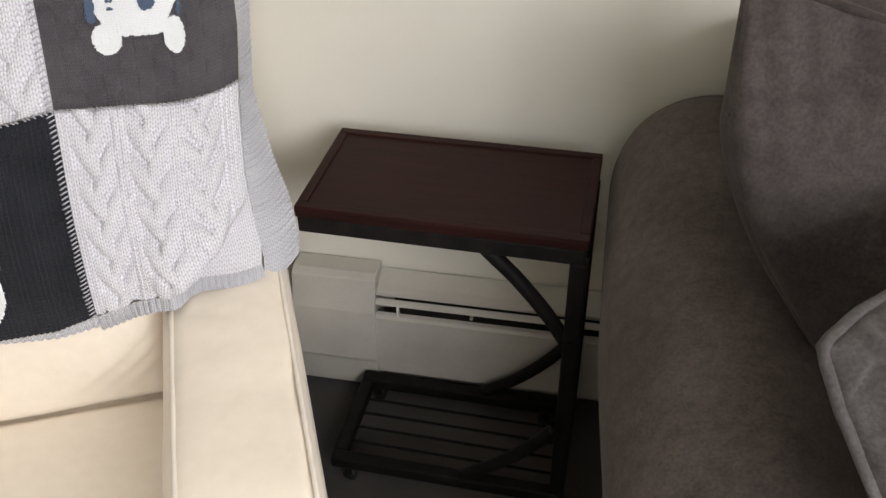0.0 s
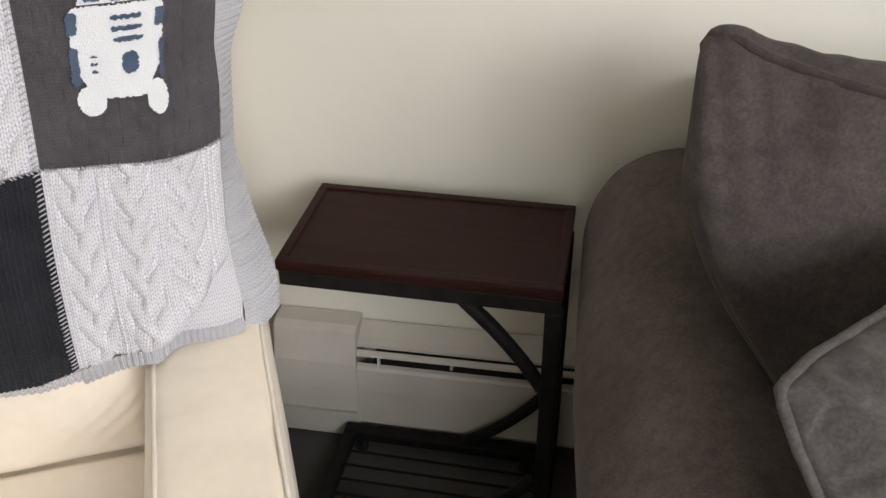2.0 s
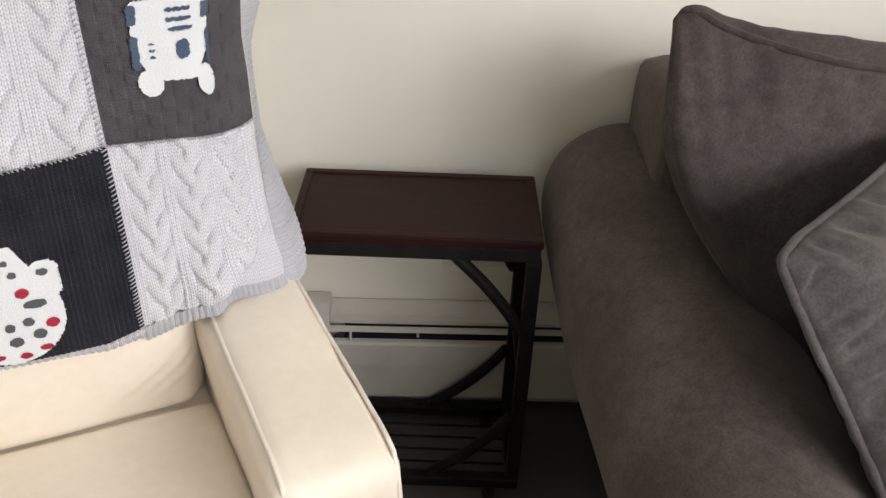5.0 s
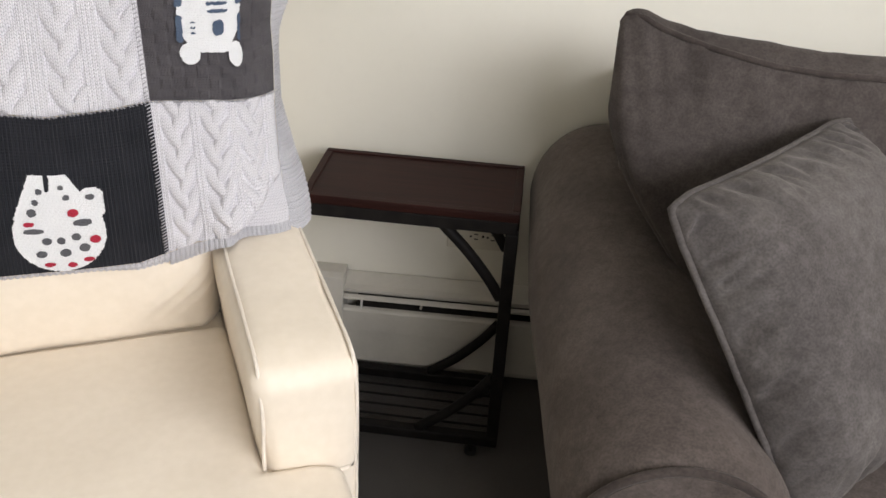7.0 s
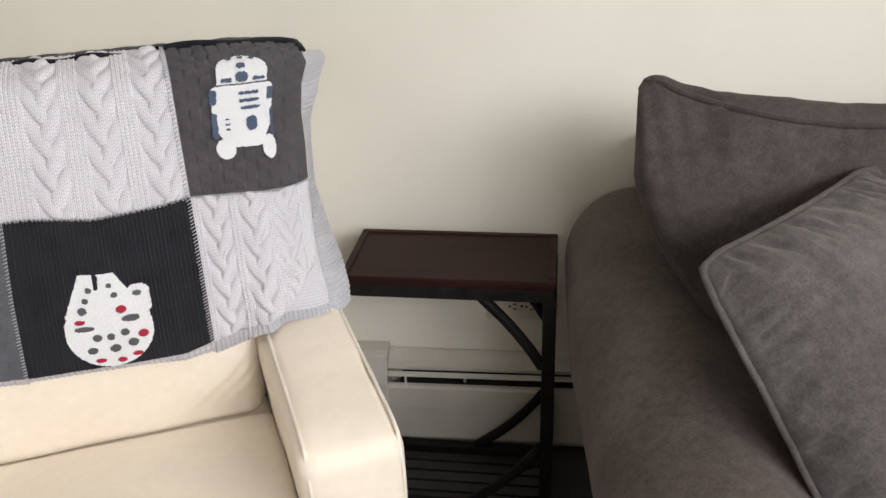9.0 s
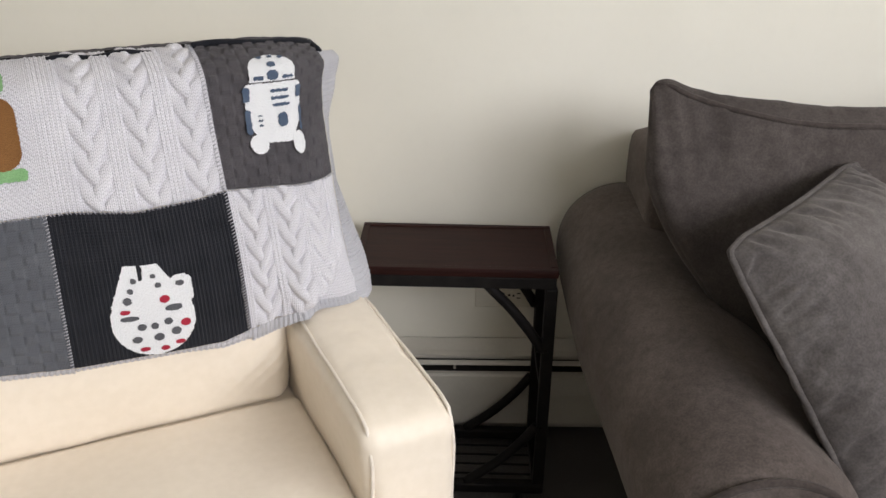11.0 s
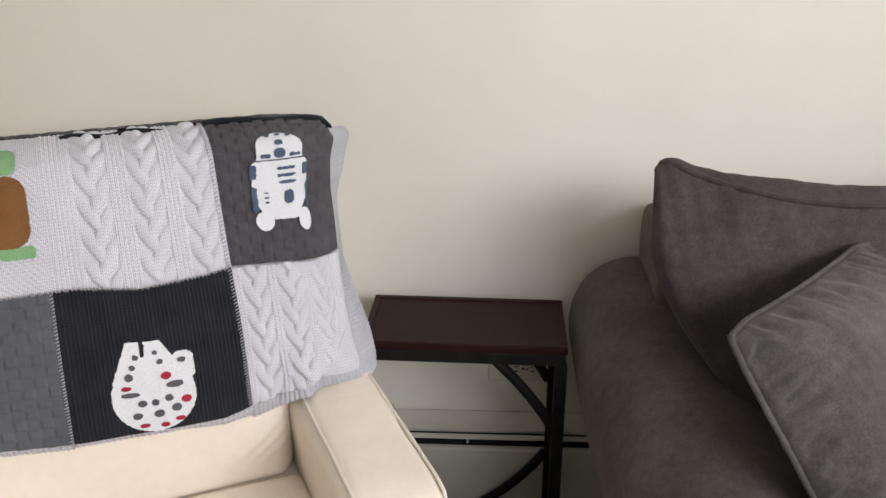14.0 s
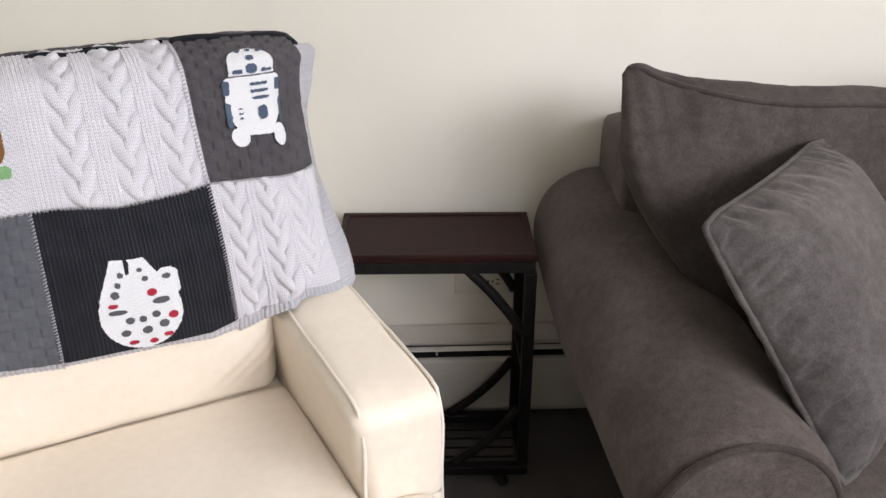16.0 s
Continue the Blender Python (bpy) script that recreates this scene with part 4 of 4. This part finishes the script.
        us = [p0 / w + (p1 - p0) / w * t for t in ramp(max(4, int((p1 - p0) / step)))]
        qs = [q0 / h + (q1 - q0) / h * t for t in ramp(max(4, int((q1 - q0) / step)))]
        fuzz = lambda p, q, *_: rise + 0.0009 * noise.noise(Vector((p * 420, q * 420, 0)))
        wob = lambda p, q: keep(p + 0.0012 * noise.noise(Vector((p * 300, q * 300, 1))), q + 0.0012 * noise.noise(Vector((p * 300, q * 300, 9))))
        me = grid_patch(name, lambda a, b: drape(col, a, row, b), us, qs, fuzz, w, h, wob)
        return put(name, me, mat, parent, label)

    def rrect(x0, y0, x1, y1, r):
        def inside(p, q):
            dx, dy = max(x0 + r - p, p - x1 + r, 0), max(y0 + r - q, q - y1 + r, 0)
            return x0 <= p <= x1 and y0 <= q <= y1 and math.hypot(dx, dy) <= r
        return inside

    def oval(cx, cy, rx, ry):
        return lambda p, q: ((p - cx) / rx) ** 2 + ((q - cy) / ry) ** 2 <= 1

    def patch(name, col, row, parent, mat, x0, y0, x1, y1, r, rise=0.0045, label=""):
        return motif(name, col, row, rrect(x0, y0, x1, y1, r), mat, parent, (x0 - 0.003, y0 - 0.003, x1 + 0.003, y1 + 0.003), rise, 0.0012, label)

    # white patch with slate-blue bars
    def lay_a(q):
        return 0.092 + (q - 0.048) * 0.99

    def lay_b(q):
        return 0.086 + (q - 0.055) * 0.93

    def block(p, q):
        waist = 0.016 * step((q - lay_a(0.165)) / 0.035)
        return rrect(0.060 + waist, lay_a(0.106), 0.163 - waist, lay_a(0.208), 0.010)(p, q)

    body = motif("white_applique", 2, 0, block, WHITE_YARN, bl, (0.057, lay_a(0.103), 0.166, lay_a(0.211)), 0.0076, 0.0012, "plain white yarn patch with blue-grey bars")
    cap = lambda p, q: abs(p - 0.112) < 0.041 * max(0.0, 1 - max(0.0, (lay_a(0.082) - q) / 0.032) ** 2) ** 0.5 and q < lay_a(0.1035)
    motif("white_pad", 2, 0, cap, WHITE_YARN, body, (0.069, lay_a(0.048), 0.155, lay_a(0.106)), 0.0072, 0.0012)
    for x0, y0, x1, y1 in ((0.093, 0.055, 0.102, 0.062), (0.111, 0.053, 0.121, 0.060), (0.129, 0.056, 0.138, 0.063), (0.107, 0.069, 0.121, 0.080), (0.104, 0.086, 0.124, 0.102), (0.080, 0.095, 0.099, 0.101), (0.131, 0.095, 0.151, 0.101),
                           (0.108, 0.118, 0.142, 0.123), (0.110, 0.130, 0.143, 0.135), (0.112, 0.142, 0.144, 0.147), (0.120, 0.158, 0.138, 0.182), (0.084, 0.160, 0.092, 0.163), (0.084, 0.168, 0.092, 0.171), (0.084, 0.176, 0.092, 0.179)):
        patch("bar", 2, 0, body, BLUE_YARN, x0 - 0.003, lay_a(y0), x1 - 0.003, lay_a(y1), min(x1 - x0, y1 - y0) * 0.45, 0.0094)
    for x0, y0, x1, y1 in ((0.057, 0.112, 0.069, 0.136), (0.057, 0.150, 0.068, 0.192), (0.154, 0.115, 0.164, 0.136), (0.158, 0.150, 0.163, 0.192)):
        patch("bar", 2, 0, body, BLUE_YARN, x0, lay_a(y0), x1, lay_a(y1), 0.003, 0.0092)
    for cx, cy, rx, ry in ((0.077, 0.210, 0.0175, 0.017), (0.153, 0.212, 0.0120, 0.020)):
        cy = lay_a(cy)
        motif("white_pad", 2, 0, oval(cx, cy, rx, ry), WHITE_YARN, body, (cx - rx, cy - ry, cx + rx, cy + ry), 0.0080, 0.0012)
    # white oval with grey and red specks
    def ship(p, q):
        q = 0.055 + (q - 0.086) / 0.93
        body_ = oval(0.130, 0.158, 0.066, 0.072)(p, q)
        prong = 0.096 - 0.38 * (q - 0.055) < p < 0.148 + 0.55 * (q - 0.055) and 0.055 < q < 0.13 and abs(p - 0.120) > 0.0035 * (q < 0.082)
        return body_ or prong or rrect(0.165, 0.082, 0.198, 0.135, 0.012)(p, q)

    disc = motif("white_oval_applique", 1, 1, ship,
                 WHITE_YARN, bl, (0.055, 0.080, 0.205, 0.249), 0.0042, 0.0016, "plain white oval yarn patch with grey and red specks")
    for cx, cy, rx, ry in ((0.110, 0.171, 0.007, 0.006), (0.130, 0.171, 0.006, 0.006), (0.152, 0.166, 0.007, 0.006), (0.100, 0.194, 0.008, 0.006), (0.134, 0.194, 0.008, 0.007), (0.162, 0.187, 0.008, 0.007),
                           (0.093, 0.152, 0.015, 0.0045), (0.164, 0.141, 0.014, 0.0060), (0.179, 0.097, 0.007, 0.005), (0.145, 0.095, 0.005, 0.005), (0.108, 0.083, 0.005, 0.005), (0.101, 0.101, 0.005, 0.005),
                           (0.139, 0.077, 0.004, 0.004), (0.094, 0.119, 0.007, 0.007)):
        cy = lay_b(cy)
        motif("grey_speck", 1, 1, oval(cx, cy, rx, ry), GREY_YARN, disc, (cx - rx, cy - ry, cx + rx, cy + ry), 0.0058, 0.0009)
    for cx, cy, rx, ry in ((0.088, 0.139, 0.008, 0.004), (0.152, 0.123, 0.008, 0.007), (0.179, 0.173, 0.008, 0.007), (0.110, 0.215, 0.008, 0.004), (0.141, 0.218, 0.007, 0.005), (0.166, 0.210, 0.008, 0.004)):
        cy = lay_b(cy)
        motif("red_speck", 1, 1, oval(cx, cy, rx, ry), RED_YARN, disc, (cx - rx, cy - ry, cx + rx, cy + ry), 0.0058, 0.0009)
    # brown and green patch at the blanket's far side
    coat = patch("brown_applique", 0, 0, bl, BROWN_YARN, 0.095, 0.130, 0.280, 0.248, 0.030, 0.0042, "plain brown yarn patch with green patches")
    patch("green_pad", 0, 0, coat, GREEN_YARN, 0.140, 0.066, 0.270, 0.128, 0.018, 0.0045)
    patch("green_pad", 0, 0, coat, GREEN_YARN, 0.225, 0.246, 0.284, 0.266, 0.008, 0.0040)


blanket()
